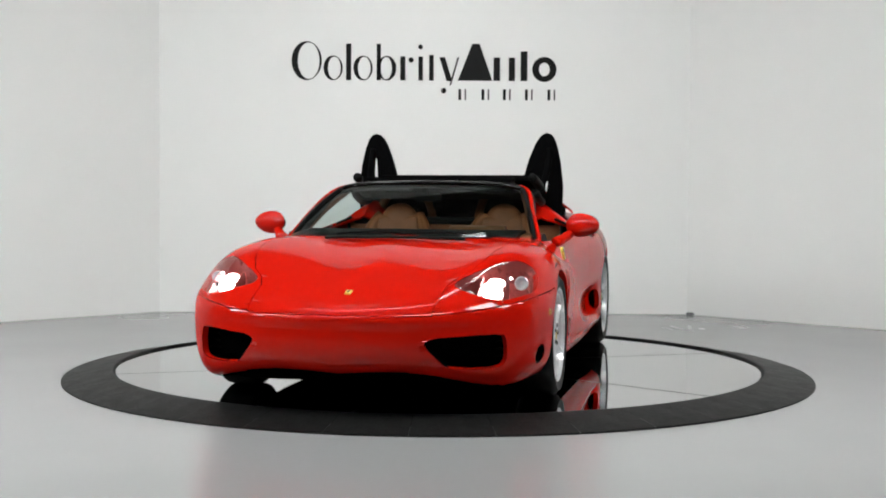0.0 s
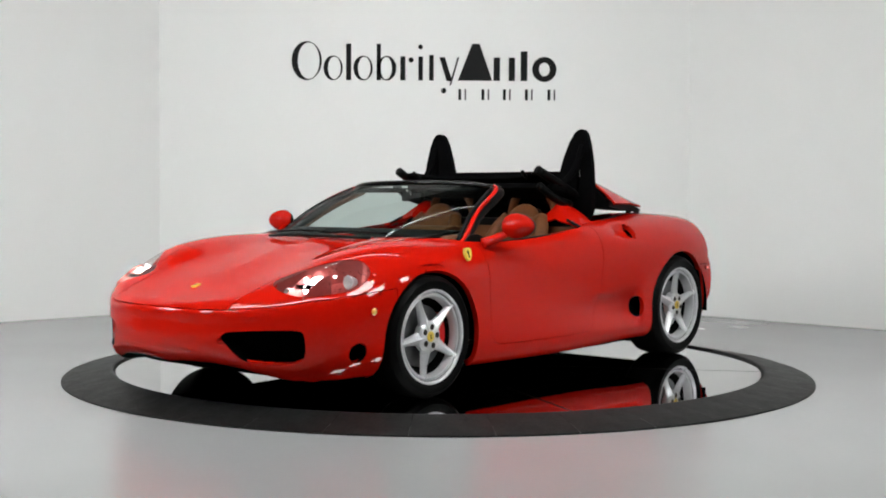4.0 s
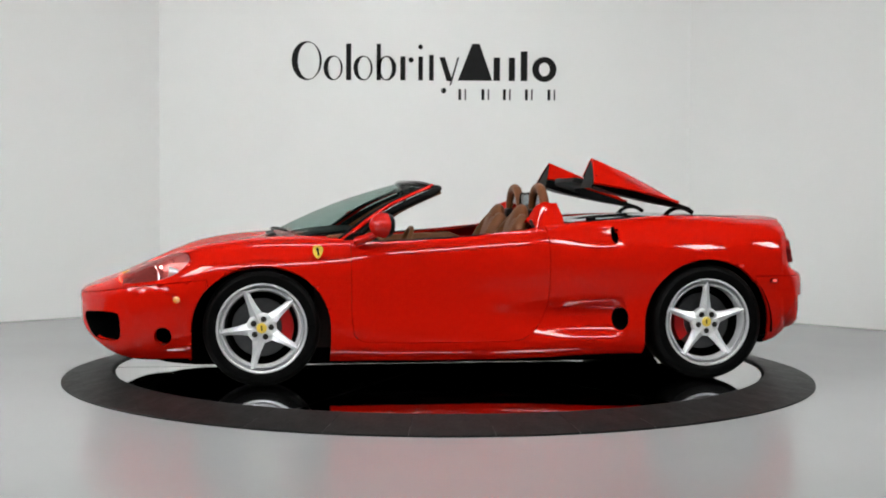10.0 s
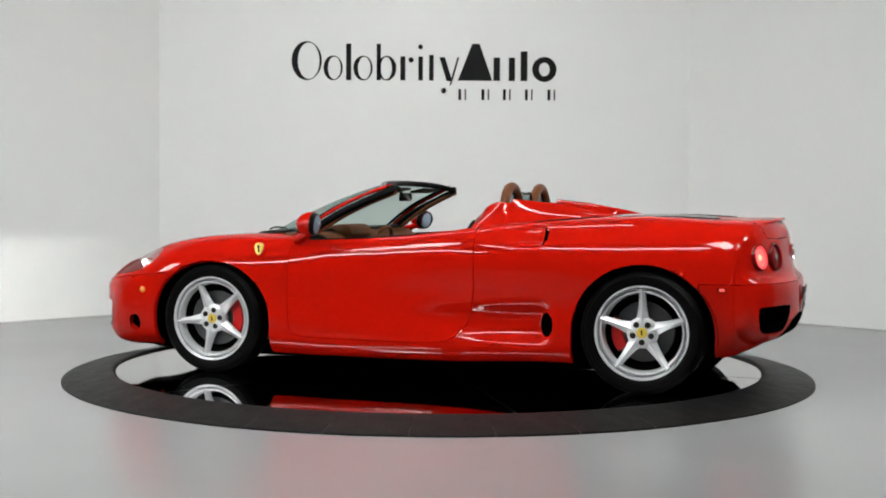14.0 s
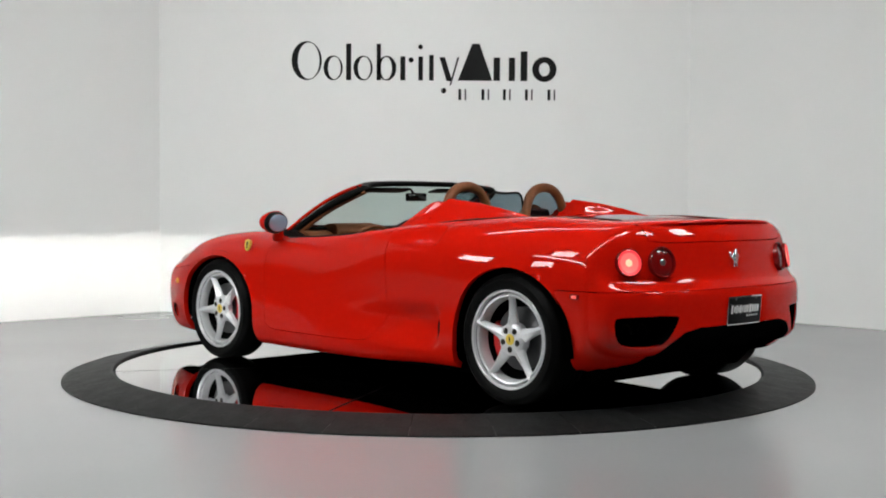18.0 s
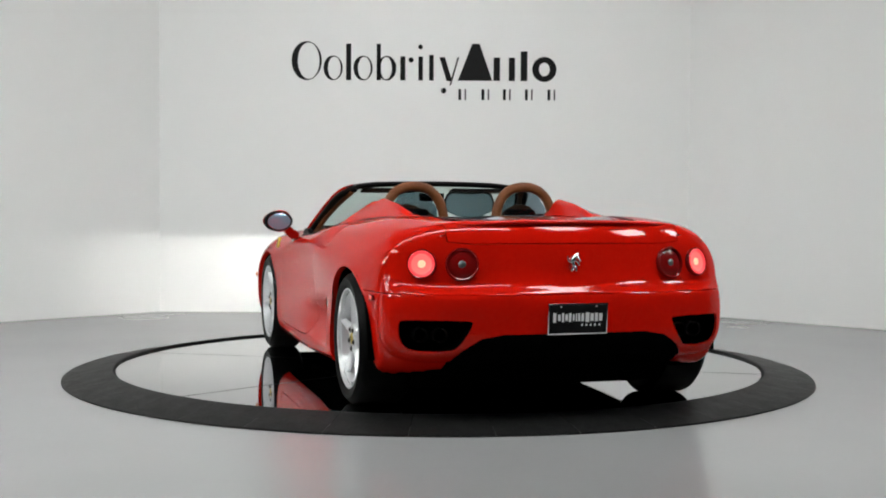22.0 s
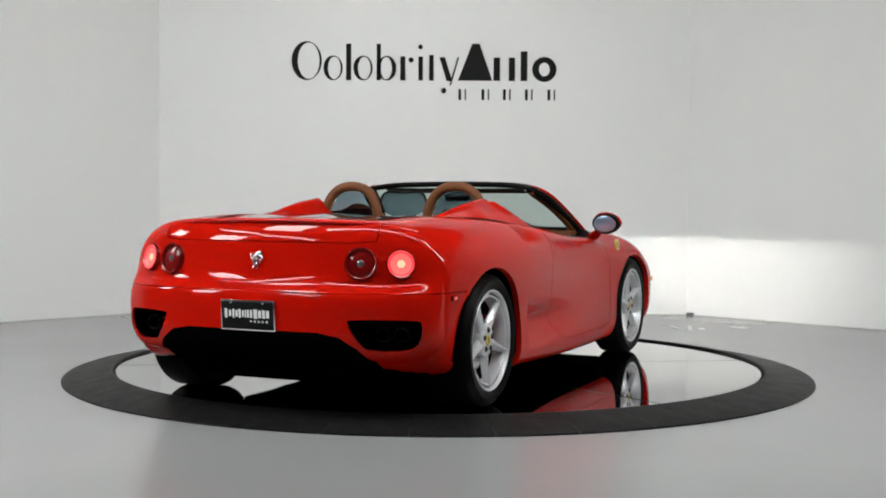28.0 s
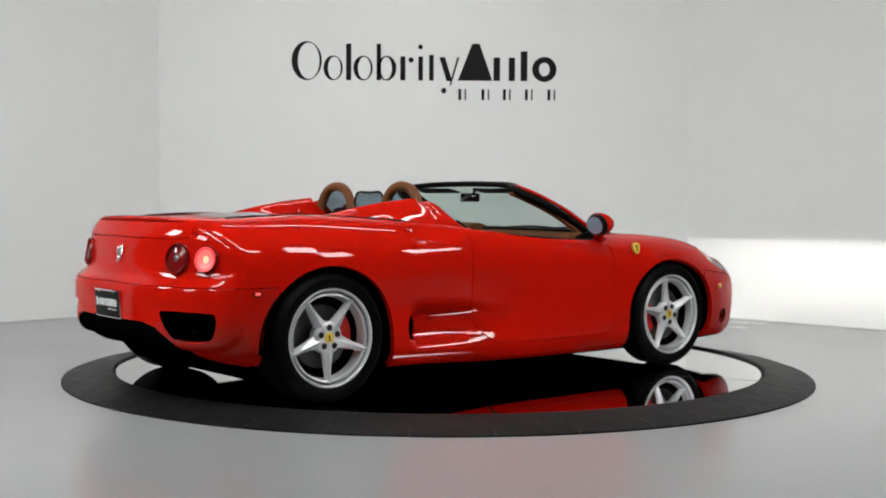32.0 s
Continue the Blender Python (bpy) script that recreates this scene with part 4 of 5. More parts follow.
top_line = [(HEAD[3][0] - 0.03, -0.592, 1.120), (0.365, -0.48, 1.142), (0.40, -0.28, 1.154), (0.41, 0, 1.158), (0.40, 0.28, 1.154), (0.365, 0.48, 1.142), (HEAD[3][0] - 0.03, 0.592, 1.120)]
part("header_rail", tube(top_line, 0.015, 12, 6, flat=0.8), GLOSSB, car, "black windscreen header")
back_line = [(x - 0.04, y * 0.99, z - 0.006) for x, y, z in top_line]
part("header_trim", tube(back_line, 0.028, 12, 6, flat=0.62), BLACK, car, "black padded header")
for s in (1, -1):
    part("sun_visor", box((0.10, 0.36, 0.014), (0.365, s * 0.30, 1.108), 0.006, 2, turn=pose(0, 0, 0, 0, 12, 0)), BLACK, car, "folded black sun visor")
rvm = part("inner_mirror", box((0.03, 0.17, 0.055), (0, 0, 0), 0.013, 3), BLACK, car, "black inner rear-view mirror", at=pose(0.40, 0, 1.065))
part("mirror_glass", box((0.004, 0.155, 0.043), (-0.016, 0, 0), 0.001, 1), GLOSSB, rvm)
part("mirror_stem", tube([(0.01, 0, 0.01), (0.05, 0, 0.05)], 0.008, 8, 2), BLACK, rvm)
# wipers on the scuttle
for y0, y1 in ((0.05, 0.46), (-0.34, 0.02)):
    part("wiper", tube([(1.225, y0, 0.856), (1.20, (y0 + y1) / 2, 0.866), (1.14, y1, 0.858)], 0.0055, 8, 5), BLACK, car, "black wiper arm")
part("scuttle", tube([(1.225, -0.40, 0.834), (1.245, 0.0, 0.841), (1.225, 0.40, 0.834)], 0.024, 10, 6, flat=0.35), BLACK, car, "black plastic scuttle")

# door mirrors
for s in (1, -1):
    shell = bmesh.new()
    bmesh.ops.create_uvsphere(shell, u_segments=28, v_segments=16, radius=1)
    for v in shell.verts:
        x, y, z = v.co
        v.co = ((x * 0.090) if x > 0 else x * 0.03, y * 0.098, z * (0.070 - 0.012 * y * s))
    head = part("door_mirror", shell, PAINT, car, "red door mirror", at=pose(0.615, 0.985 if s > 0 else -0.958, 0.904, 0, -4 if s > 0 else -9, s * 12))
    part("mirror_glass", lathe([(0.0, 0.0), (0.85, 0.0), (0.95, 0.05)], 28, axis="X"), MIRROR_GLASS, head, "mirror glass", at=pose(-0.033, 0, 0, 0, 0, -s * 6) @ Matrix.Diagonal((0.05, 0.080, 0.055, 1)))
    part("mirror_rim", lathe([(0.88, -0.03), (1.0, -0.02), (1.08, 0.12), (1.10, 0.42), (1.06, 0.46)], 28, axis="X"), BLACK, head, "black mirror rim", at=pose(-0.028, 0, 0) @ Matrix.Diagonal((0.06, 0.090, 0.061, 1)))
    part("mirror_arm", tube([(0.0, -s * 0.05, -0.03), (0.06, -s * 0.11, -0.075), (0.11, -s * 0.165, -0.105)], [0.028, 0.032, 0.038], 12, 5, flat=0.75), PAINT, head)
    part("sail_panel", prism(rounded([(0.86, 0.80), (0.66, 0.795), (0.60, 0.812), (0.76, 0.87)], 1), 1, s * 0.74, s * 0.775), BLACK, car, "black mirror base panel")

# ---------------------------------------------------------------- cabin
def pad(size, at, turn=None, r=0.04, seg=4):
    return box(size, at, r, seg, turn=turn)


for s in (1, -1):
    seat = part("seat", pad((0.50, 0.46, 0.14), (0.12, s * 0.36, 0.40), pose(0, 0, 0, 0, -8, 0), 0.05), LEATHER, car, "tan leather bucket seat")
    lean = pose(-0.20, s * 0.36, 0.66, 0, -17, 0)
    back = pad((0.10, 0.40, 0.58), (0, 0, 0), None, 0.045)
    for v in back.verts:
        v.co.y *= 1 - 0.30 * smooth_step(v.co.z, 0.05, 0.30)
    part("backrest", back, LEATHER, seat, at=lean)
    back = pad((0.03, 0.44, 0.60), (-0.055, 0, 0.0), None, 0.014, 2)
    for v in back.verts:
        v.co.y *= 1 - 0.32 * smooth_step(v.co.z, 0.05, 0.30)
    part("shell", back, GLOSSB, seat, "black seat shell", at=lean)
    for q in (1, -1):
        part("bolster", tube([(0.02, q * 0.185, -0.26), (0.05, q * 0.20, -0.05), (0.03, q * 0.185, 0.18), (-0.01, q * 0.13, 0.29)], 0.045, 10, 5), LEATHER, seat, at=lean)
        part("base_bolster", tube([(-0.06, s * 0.36 + q * 0.20, 0.44), (0.15, s * 0.36 + q * 0.215, 0.47), (0.33, s * 0.36 + q * 0.20, 0.46)], 0.042, 10, 4), LEATHER, seat)
    rest = bmesh.new()
    bmesh.ops.create_uvsphere(rest, u_segments=20, v_segments=12, radius=1)
    for v in rest.verts:
        v.co = Vector((v.co.x * 0.055, v.co.y * 0.125, v.co.z * 0.115 + 0.265))
    part("headrest", rest, LEATHER, seat, at=lean)
    for k in range(4):
        part("seat_rib", pad((0.016, 0.24, 0.075), (0.05, 0, -0.18 + 0.09 * k), None, 0.007, 2), LEATHER, seat, at=lean)
    # padded roll hoops with a dark pane
    hoop_line = [(-0.42, s * 0.525, 0.90), (-0.415, s * 0.515, 1.00), (-0.41, s * 0.455, 1.095), (-0.41, s * 0.345, 1.128), (-0.41, s * 0.235, 1.095), (-0.415, s * 0.175, 1.00), (-0.42, s * 0.160, 0.90)]
    hoop = part("roll_hoop", tube(hoop_line, 0.029, 14, 8), LEATHER, car, "padded tan leather roll hoop")
    pane = [(y * s, z) for y, z in ((0.49, 0.93), (0.485, 1.0), (0.435, 1.08), (0.345, 1.106), (0.255, 1.08), (0.205, 1.0), (0.20, 0.93))]
    part("hoop_pane", prism(pane, 0, -0.412, -0.407), TINT, hoop, "tinted wind deflector pane", smooth=False).visible_shadow = False
    part("hoop_net", pad((0.05, 0.20, 0.08), (-0.36, s * 0.34, 0.955), None, 0.03, 3), BLACK, car, "black headrest back")
defl = part("wind_deflector", prism(rounded([(-0.145, 0.95), (0.145, 0.95), (0.155, 1.08), (0.11, 1.088), (-0.11, 1.088), (-0.155, 1.08)], 1), 0, -0.407, -0.402), TINT, car, "clear wind deflector between the hoops", smooth=False)
defl.visible_shadow = False
part("deflector_frame", tube([(-0.404, -0.15, 0.945), (-0.404, -0.152, 1.03), (-0.404, -0.125, 1.086), (-0.404, 0, 1.090), (-0.404, 0.125, 1.086), (-0.404, 0.152, 1.03), (-0.404, 0.15, 0.945)], 0.007, 8, 6), BLACK, defl)
part("rear_bulkhead", pad((0.06, 1.46, 0.62), (-0.37, 0, 0.60), None, 0.015, 2), LEATHER, car, "tan trimmed bulkhead")
part("bulkhead_top", pad((0.16, 1.40, 0.05), (-0.41, 0, 0.905), None, 0.015, 2), BLACK, car, "black bulkhead top")
part("console", pad((1.0, 0.20, 0.22), (0.25, 0, 0.40), None, 0.03, 3), LEATHER, car, "tan centre console")
part("gear_gate", pad((0.12, 0.08, 0.01), (0.32, 0.0, 0.515), None, 0.004, 2), CHROME, car)
part("gear_lever", tube([(0.32, 0, 0.51), (0.315, 0, 0.59)], [0.007, 0.007, 0.018], 10, 4), BLACK, car)
part("dashboard", prism(rounded([(0.62, 0.62), (0.55, 0.74), (0.60, 0.835), (0.72, 0.862), (0.98, 0.835), (1.0, 0.60)], 1), 1, -0.72, 0.72, bevel=0.015), LEATHER, car, "tan leather dashboard")
part("dash_top", prism(rounded([(0.70, 0.852), (0.66, 0.862), (0.72, 0.878), (1.08, 0.842), (1.08, 0.82)], 1), 1, -0.66, 0.66, bevel=0.006), BLACK, car, "black dashboard top")
part("instrument_hood", prism(rounded([(0.55, 0.80), (0.56, 0.89), (0.66, 0.90), (0.75, 0.86), (0.75, 0.80)], 2), 1, 0.19, 0.53, bevel=0.015), LEATHER, car, "tan instrument hood")
wheel_at = pose(0.46, 0.36, 0.715, 0, -24, 0)
b = bmesh.new()
n1, n2 = 40, 10
tor = [[b.verts.new((0.014 * math.sin(2 * math.pi * q / n2), (0.178 + 0.014 * math.cos(2 * math.pi * q / n2)) * math.cos(2 * math.pi * k / n1), (0.178 + 0.014 * math.cos(2 * math.pi * q / n2)) * math.sin(2 * math.pi * k / n1))) for q in range(n2)] for k in range(n1)]
for k in range(n1):
    for q in range(n2):
        b.faces.new((tor[k][q], tor[(k + 1) % n1][q], tor[(k + 1) % n1][(q + 1) % n2], tor[k][(q + 1) % n2]))
bmesh.ops.recalc_face_normals(b, faces=b.faces)
sw = part("steering_wheel", b, LEATHER, car, "leather steering wheel", at=wheel_at)
part("wheel_boss", lathe([(0.0, -0.03), (0.05, -0.028), (0.062, -0.01), (0.05, 0.05), (0.0, 0.05)], 24, axis="X"), BLACK, sw)
for a in (0, 180, 270):
    part("wheel_spoke", box((0.012, 0.15, 0.03), (0, 0.10, 0), 0.005, 2), BLACK, sw, at=pose(0, 0, 0, a, 0, 0))
part("steering_column", tube([(0.02, 0, 0), (0.30, 0, 0)], 0.03, 10, 1), BLACK, sw)
for s in (1, -1):
    b = prism(rounded([(0.76, 0.78), (-0.28, 0.845), (-0.30, 0.35), (0.76, 0.30)], 1), 1, s * 0.755, s * 0.80, bevel=0.012)
    dp = part("door_panel", b, LEATHER, car, "tan leather door trim")
    part("door_pull", tube([(0.10, s * 0.735, 0.66), (0.25, s * 0.715, 0.675), (0.42, s * 0.735, 0.66)], 0.016, 8, 5), BLACK, dp)
    part("window_seal", tube([(0.70, s * 0.805, 0.803), (0.30, s * 0.822, 0.822), (-0.26, s * 0.828, 0.868)], 0.010, 8, 5), BLACK, car, "black window seal")
part("footwell", box((1.35, 1.50, 0.02), (0.28, 0, 0.235), 0.004), CARPET, car, "dark carpet")

# ---------------------------------------------------------------- rear deck, fairings, folding cover
def crest(x):
    """Height of the fairing's ridge."""
    return float(np.interp(x, (-1.20, -1.06, -0.97, -0.87, -0.71, -0.49, -0.40, -0.33, -0.28), (0.956, 0.964, 0.984, 1.004, 1.032, 1.056, 1.054, 1.010, 0.935)))


def fair_lines(x):
    """Outer foot, ridge and inner foot of a fairing across the car at x."""
    yo = float(np.interp(x, (-1.22, -1.0, -0.75, -0.5, -0.28), (0.535, 0.635, 0.712, 0.765, 0.815)))
    zo = float(np.interp(x, (-1.22, -1.0, -0.75, -0.5, -0.28), (0.958, 0.956, 0.940, 0.906, 0.875)))
    yc = float(np.interp(x, (-1.22, -0.9, -0.5, -0.28), (0.505, 0.535, 0.545, 0.61)))
    yi = float(np.interp(x, (-1.22, -0.9, -0.62, -0.28), (0.48, 0.47, 0.455, 0.46)))
    zi = float(np.interp(x, (-1.22, -0.62, -0.28), (0.956, 0.964, 0.91)))
    return yo, zo, yc, crest(x), yi, zi


def fairing(x0, x1, n, origin=(0, 0, 0), thick=0.012, drop=0.0):
    rows = []
    for k in range(n + 1):
        x = x0 + (x1 - x0) * k / n
        yo, zo, yc, zc, yi, zi = fair_lines(x)
        zc -= drop * smooth_step(-x, 0.34, 0.46)
        pts = [(x, yo + 0.004, zo - 0.004), (x, yo * 0.6 + yc * 0.4, zo * 0.52 + zc * 0.48), (x, yc + 0.025, zc - 0.010), (x, yc, zc), (x, yc - 0.03, zc - 0.012), (x, yi * 0.7 + yc * 0.3, zi * 0.6 + zc * 0.4), (x, yi, zi)]
        rows.append(spline(pts, 4))
    b = bmesh.new()
    o = Vector(origin)
    vs = [[b.verts.new(Vector(p) - o) for p in row] for row in rows]
    for p, q in zip(vs, vs[1:]):
        for j in range(len(p) - 1):
            b.faces.new((p[j], p[j + 1], q[j + 1], q[j]))
    bmesh.ops.recalc_face_normals(b, faces=b.faces)
    b.normal_update()
    if sum(f.normal.z for f in b.faces) < 0:
        bmesh.ops.reverse_faces(b, faces=b.faces)
    lining = b.copy()
    bmesh.ops.reverse_faces(lining, faces=lining.faces)
    b.normal_update()
    for v in lining.verts:
        v.co += v.normal * thick
    lining.normal_update()
    rim = [e for e in b.edges if len(e.link_faces) == 1]
    nor = {v: v.normal.copy() for e in rim for v in e.verts}
    at = {tuple(round(c, 6) for c in v.co): nn for v, nn in nor.items()}
    for e in rim:
        e.smooth = False
    res = bmesh.ops.extrude_edge_only(b, edges=rim)
    for g in res["geom"]:
        if isinstance(g, bmesh.types.BMVert):
            g.co -= at.get(tuple(round(c, 6) for c in g.co), Vector((0, 0, 1))) * thick
    return b, lining


for s in (1, -1):
    b, lining = fairing(-0.275, -0.475, 12, drop=0.022)
    if s < 0:
        b, lining = flipped(b), flipped(lining)
    part("rear_fairing", b, PAINT, car)
    part("fairing_lining", lining, BLACK, car, "black fairing lining")
    part("fairing_seal", tube([(-0.282, s * 0.808, 0.880), (-0.280, s * 0.76, 0.900), (-0.282, s * 0.70, 0.926)], 0.010, 8, 6), BLACK, car, "black rubber door seal")

HINGE = Vector((-1.16, 0, 0.985))
b = prism(rounded([(-0.485 - HINGE.x, -0.48), (-0.485 - HINGE.x, 0.48), (-0.76 - HINGE.x, 0.485), (-0.64 - HINGE.x, 0.36), (-0.605 - HINGE.x, 0.0), (-0.64 - HINGE.x, -0.36), (-0.76 - HINGE.x, -0.485)], 1), 2, 0.908 - HINGE.z, 0.940 - HINGE.z, bevel=0.004)
COVER = part("roof_cover", b, BLACK, car, "black and red folding roof cover", at=pose(*HINGE))
for s in (1, -1):
    b, lining = fairing(-0.480, -1.075, 26, HINGE)
    if s < 0:
        b, lining = flipped(b), flipped(lining)
    part("cover_fairing", b, PAINT, COVER)
    part("cover_lining", lining, BLACK, COVER, "black lining of the cover")
    # black frame under the arm, down to a pointed rear end
    o = HINGE
    outl = [(-0.488 - o.x, 0.882 - o.z), (-0.62 - o.x, 0.880 - o.z), (-0.90 - o.x, 0.900 - o.z), (-1.18 - o.x, 0.930 - o.z), (-1.17 - o.x, 0.945 - o.z), (-0.90 - o.x, 0.950 - o.z), (-0.488 - o.x, 0.948 - o.z)]
    b = prism(outl, 1, 0.475, 0.62)
    for v in b.verts:
        if v.co.y > 0.55:
            v.co.y = float(np.interp(v.co.x + o.x, (-1.22, -0.5), (0.53, 0.72)))
    part("cover_frame", flipped(b) if s < 0 else b, BLACK, COVER, "black frame of the cover")
    # curved front face of the arm
    b = prism([(0.47, 0.87 - o.z), (0.72, 0.87 - o.z), (0.665, 0.955 - o.z), (0.585, 1.020 - o.z), (0.545, 1.034 - o.z), (0.495, 0.975 - o.z)], 0, -0.484 - o.x, -0.494 - o.x)
    part("cover_front", flipped(b) if s < 0 else b, BLACK, COVER, "black front face of the cover")
    # hinge arm between the bay and the cover
    part("hinge_arm", tube([(-0.05, s * 0.50, -0.062), (0.02, s * 0.50, -0.050), (0.09, s * 0.50, -0.085), (0.13, s * 0.50, -0.16)], 0.014, 8, 5), BLACK, COVER, "black hinge arm")

for s in (1, -1):
    part("bay_seal", tube([(-0.50, s * 0.768, 0.902), (-0.75, s * 0.717, 0.934), (-1.00, s * 0.640, 0.951), (-1.20, s * 0.548, 0.958), (-1.42, s * 0.505, 0.958), (-1.66, s * 0.475, 0.947)], 0.010, 8, 6, flat=0.7), BLACK, car, "black rubber seal round the roof bay")

# raised lip along the tail's edge
lip = [(-1.745, -0.66, 0.898), (-1.85, -0.57, 0.922), (-1.915, -0.42, 0.935), (-1.945, -0.2, 0.942), (-1.952, 0.0, 0.944), (-1.945, 0.2, 0.942), (-1.915, 0.42, 0.935), (-1.85, 0.57, 0.922), (-1.745, 0.66, 0.898)]
part("tail_lip", tube(lip, 0.026, 12, 8, flat=0.42), PAINT, car, "raised red lip on the tail")

# engine window and the frame round the roof bay
part("engine_window", mirrored(edge_in(piece("window"), 0.003, 0.01)), TINTED_DECK, car, "dark engine window in the rear deck")
part("window_frame", mirrored(edge_in(piece("window_frame"), 0.001, 0.01)), GLOSSB, car, "black frame of the engine window")
part("roof_bay", box((0.95, 1.30, 0.03), (-0.80, 0, 0.62), 0.005), BLACK, car, "black roof bay floor")
for s in (1, -1):
    part("bay_wall", box((0.92, 0.02, 0.25), (-0.80, s * 0.74, 0.76), 0.004, 1, turn=pose(0, 0, 0, 0, 0, 0)), BLACK, car)

# ---------------------------------------------------------------- the folding canvas roof
def canvas(outline, axis, a, c, r=0.012):
    return prism(outline, axis, a, c, bevel=r)


EARS = []
for s in (1, -1):
    inner = [(0.42, -0.06), (0.425, 0.08), (0.445, 0.22), (0.485, 0.36), (0.525, 0.46), (0.555, 0.510), (0.580, 0.532), (0.606, 0.540), (0.606, 0.40), (0.594, 0.34), (0.588, 0.24), (0.592, 0.16), (0.606, 0.11), (0.606, -0.06)]
    outer = [(0.606, -0.06), (0.606, 0.11), (0.616, 0.18), (0.619, 0.28), (0.614, 0.36), (0.606, 0.40), (0.606, 0.540), (0.632, 0.532), (0.655, 0.505), (0.678, 0.44), (0.702, 0.33), (0.720, 0.17), (0.715, 0.0), (0.68, -0.06)]
    b = prism([(y * s, z) for y, z in inner], 0, -0.03, 0.01)
    b = prism([(y * s, z) for y, z in outer], 0, -0.026, 0.012, b)
    for v in b.verts:
        v.co.x -= 0.10 * max(0, v.co.z) ** 2
    ear = part("roof_quarter", b, FABRIC, car, "black canvas roof quarter with a slit")
    ear.matrix_basis = pose(-0.56, 0, 0.97)
    part("stay", tube([(0.0, s * 0.58, 0.10), (0.12, s * 0.59, 0.14), (0.30, s * 0.595, 0.15)], 0.03, 8, 5), FABRIC, ear)
    part("strap", tube([(-0.01, s * 0.625, 0.43), (0.05, s * 0.622, 0.31), (0.15, s * 0.61, 0.205), (0.30, s * 0.60, 0.155)], 0.022, 8, 6), FABRIC, ear, "black canvas strap")
    EARS.append(ear)

b = canvas(rounded([(0.0, -0.56), (0.0, 0.56), (0.26, 0.60), (0.36, 0.60), (0.40, 0.50), (0.33, 0.40), (0.30, 0.0), (0.33, -0.40), (0.40, -0.50), (0.36, -0.60), (0.26, -0.60)], 1), 2, -0.012, 0.016)
roof_front = part("roof_front", b, FABRIC, car, "black canvas front roof panel")
for s in (1, -1):
    part("roof_rail", tube([(-0.02, s * 0.585, -0.02), (0.25, s * 0.60, -0.012), (0.44, s * 0.585, 0.006)], 0.030, 8, 5), BLACK, roof_front, "black roof rail")
    part("roof_link", tube([(0.05, s * 0.60, -0.10), (0.25, s * 0.615, -0.12), (0.42, s * 0.605, -0.09)], 0.026, 8, 5), BLACK, roof_front, "black folding link")
    part("roof_latch", tube([(0.36, s * 0.45, -0.02), (0.43, s * 0.46, 0.0)], 0.012, 8, 1), BLACK, roof_front)
part("roof_fold", canvas([(0.02, -0.54), (0.02, 0.54), (0.34, 0.54), (0.34, -0.54)], 2, -0.085, -0.045), FABRIC, roof_front, "folded black canvas")
b = canvas([(-0.58, -0.18), (0.58, -0.18), (0.60, 0.10), (0.56, 0.16), (-0.56, 0.16), (-0.60, 0.10)], 0, -0.025, 0.025)
roof_rear = part("roof_rear", b, FABRIC, car, "black canvas rear roof panel")
for s in (1, -1):
    for k in range(4):
        part("roof_cord", tube([(0.0, s * (0.52 - 0.05 * k), -0.16), (0.01, s * (0.53 - 0.05 * k), -0.24 - 0.02 * (k % 2))], 0.007, 6, 1), FABRIC, roof_rear)

# small brackets under the rear diffuser
for s in (1, -1):
    part("diffuser_bracket", box((0.03, 0.10, 0.022), (-1.90, s * 0.268 + 0.006, 0.292), 0.006, 2), DARKSTEEL, car, "grey bracket under the diffuser")


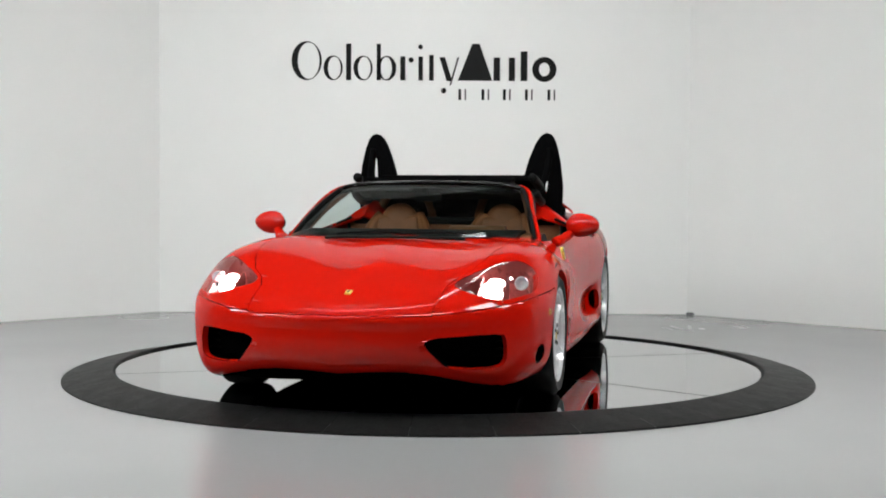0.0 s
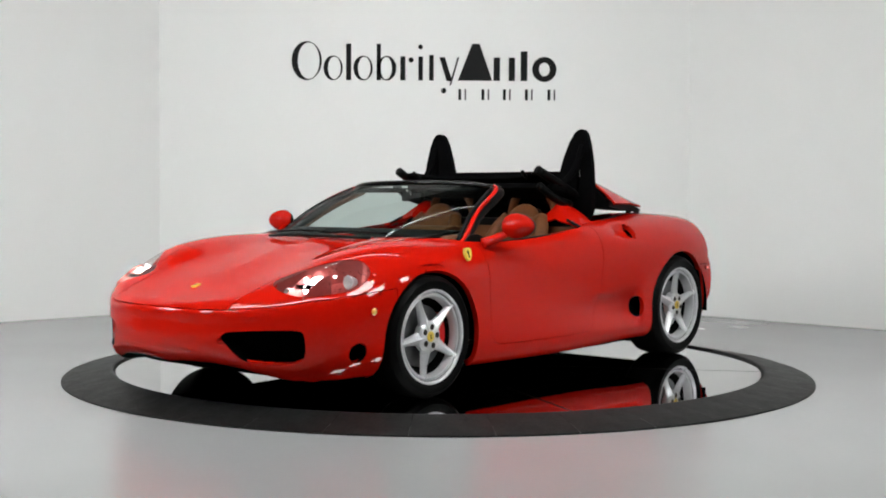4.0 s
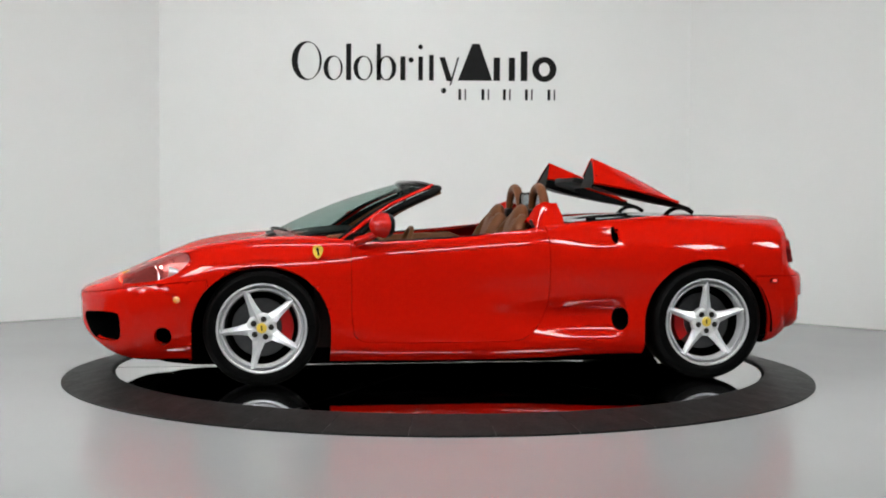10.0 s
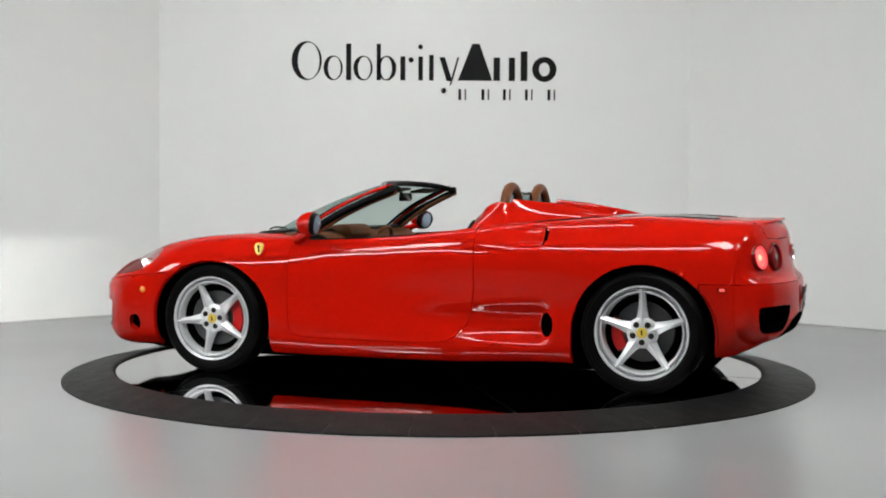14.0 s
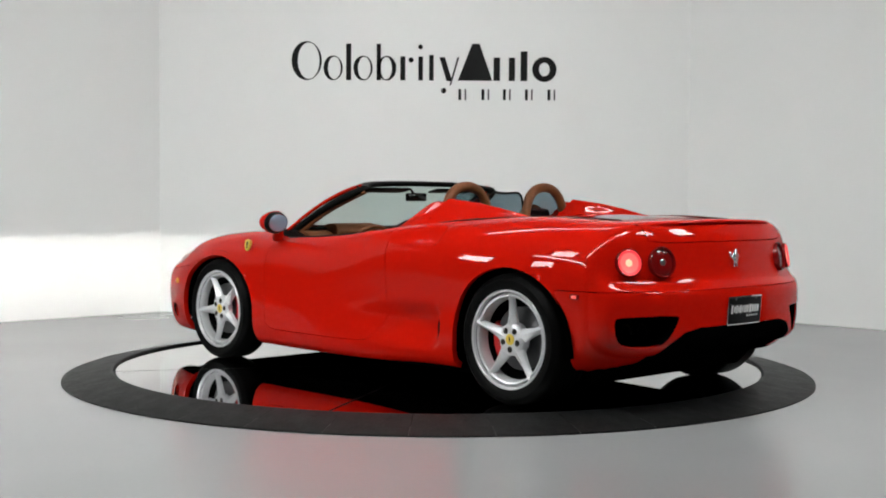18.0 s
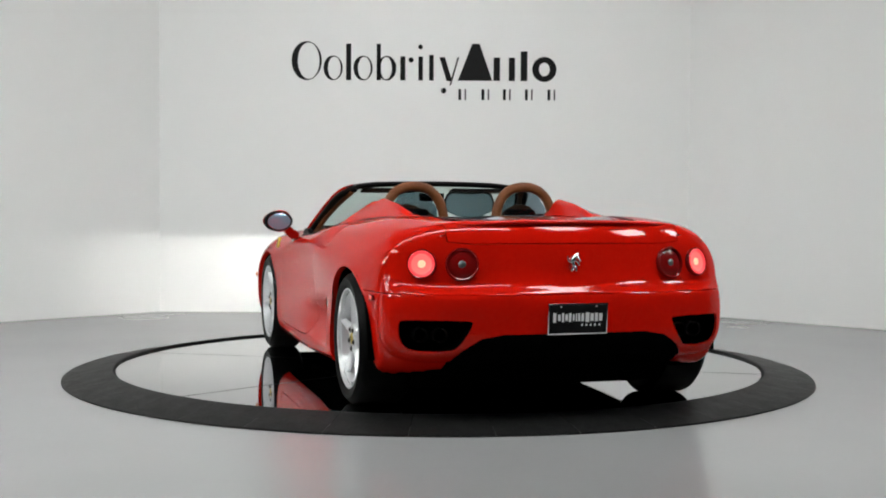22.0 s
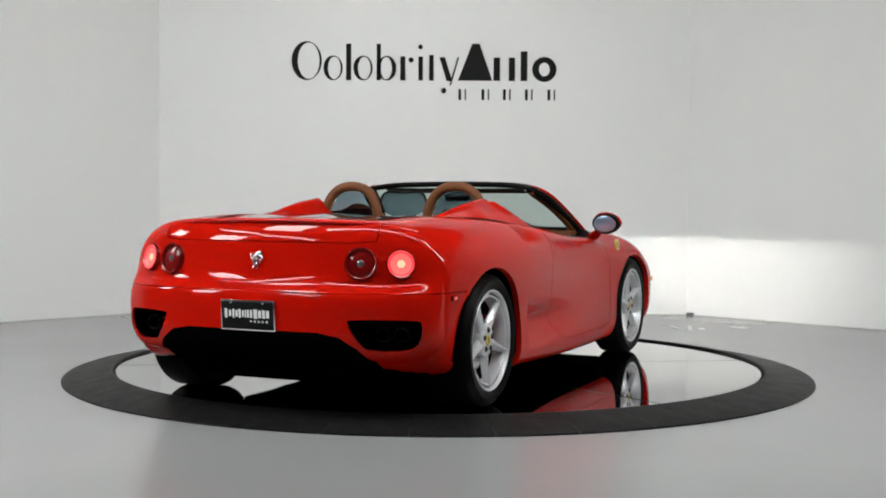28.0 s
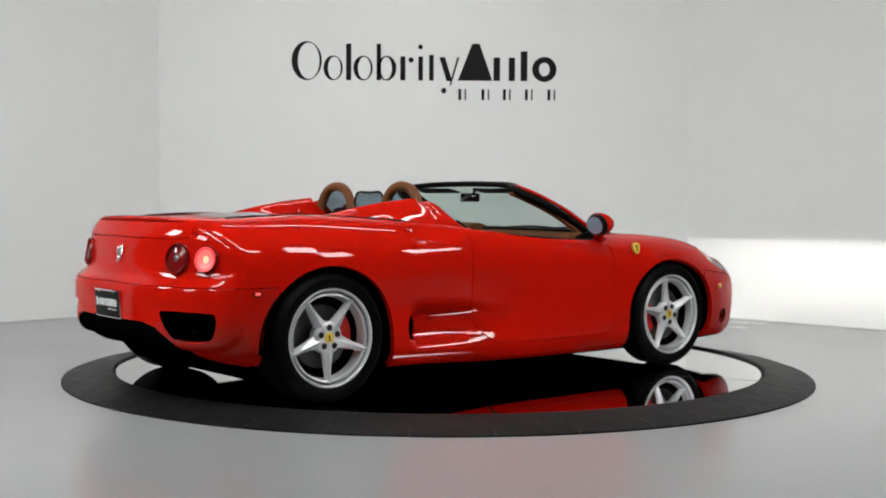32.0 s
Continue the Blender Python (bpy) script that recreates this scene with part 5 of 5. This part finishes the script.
# ---------------------------------------------------------------- what moves
def motions():
    rows_car, rows_plate = [], []
    for k in range(17):
        t = 2.0 * k
        turn = Matrix.Rotation(radians(heading(t)), 4, "Z")
        rows_car.append((t, turn @ Matrix.Translation(OFF)))
        rows_plate.append((t, turn))
    walk(car, rows_car)
    walk(table, rows_plate)
    # the roof cover: (time, lift in degrees, rear end x, z)
    lift = [(0.0, 2.0, -1.40, 1.030), (3.6, 3.0, -1.42, 1.032), (5.3, 32.5, -1.40, 1.030), (7.0, 33.0, -1.385, 1.030), (9.2, 33.0, -1.365, 1.026), (9.5, 31.0, -1.357, 1.028), (10.0, 16.2, -1.327, 1.050), (10.5, 0.8, -1.275, 1.056),
            (11.2, -5.6, -1.250, 1.054), (12.0, -4.8, -1.200, 1.033), (12.6, -3.6, -1.175, 1.020), (13.0, -2.4, -1.165, 1.010), (13.35, 0.0, HINGE.x, HINGE.z), (32.0, 0.0, HINGE.x, HINGE.z)]
    walk(COVER, [(t, pose(x, 0, z, 0, -a, 0)) for t, a, x, z in lift])
    # front roof panel: lift and its rear edge
    front = [(0.0, 8.0, -0.46, 1.130), (3.5, 15.0, -0.53, 1.110), (5.5, 36.0, -0.55, 1.090), (6.0, 50.0, -0.55, 1.085), (6.5, 68.0, -0.56, 1.075), (7.0, 88.0, -0.57, 1.040), (7.5, 104.0, -0.60, 0.960), (8.0, 122.0, -0.62, 0.860),
             (8.5, 150.0, -0.58, 0.790), (9.0, 172.0, -0.52, 0.740), (32.0, 172.0, -0.52, 0.740)]
    walk(roof_front, [(t, pose(x, 0, z, 0, -a, 0)) for t, a, x, z in front])
    rear = [(0.0, 0.0, -0.56, 1.06), (3.5, 0.0, -0.57, 1.07), (5.5, 0.0, -0.58, 1.12), (7.0, 6.0, -0.62, 1.09), (7.5, 14.0, -0.66, 1.04), (8.0, 30.0, -0.72, 0.95), (8.5, 60.0, -0.78, 0.82), (9.0, 85.0, -0.80, 0.74), (32.0, 85.0, -0.80, 0.74)]
    walk(roof_rear, [(t, pose(x, 0, z, 0, -a, 0)) for t, a, x, z in rear])
    ears = [(0.0, 0.0, -0.55, 0.97), (5.5, 0.0, -0.55, 0.975), (6.0, 3.0, -0.575, 0.955), (6.5, 7.0, -0.61, 0.930), (7.0, 12.0, -0.62, 0.880), (7.5, 30.0, -0.62, 0.790), (8.0, 55.0, -0.60, 0.720), (8.5, 80.0, -0.56, 0.660), (9.0, 88.0, -0.54, 0.640), (32.0, 88.0, -0.54, 0.640)]
    for ear in EARS:
        walk(ear, [(t, pose(x, 0, z, 0, -a, 0)) for t, a, x, z in ears])


motions()
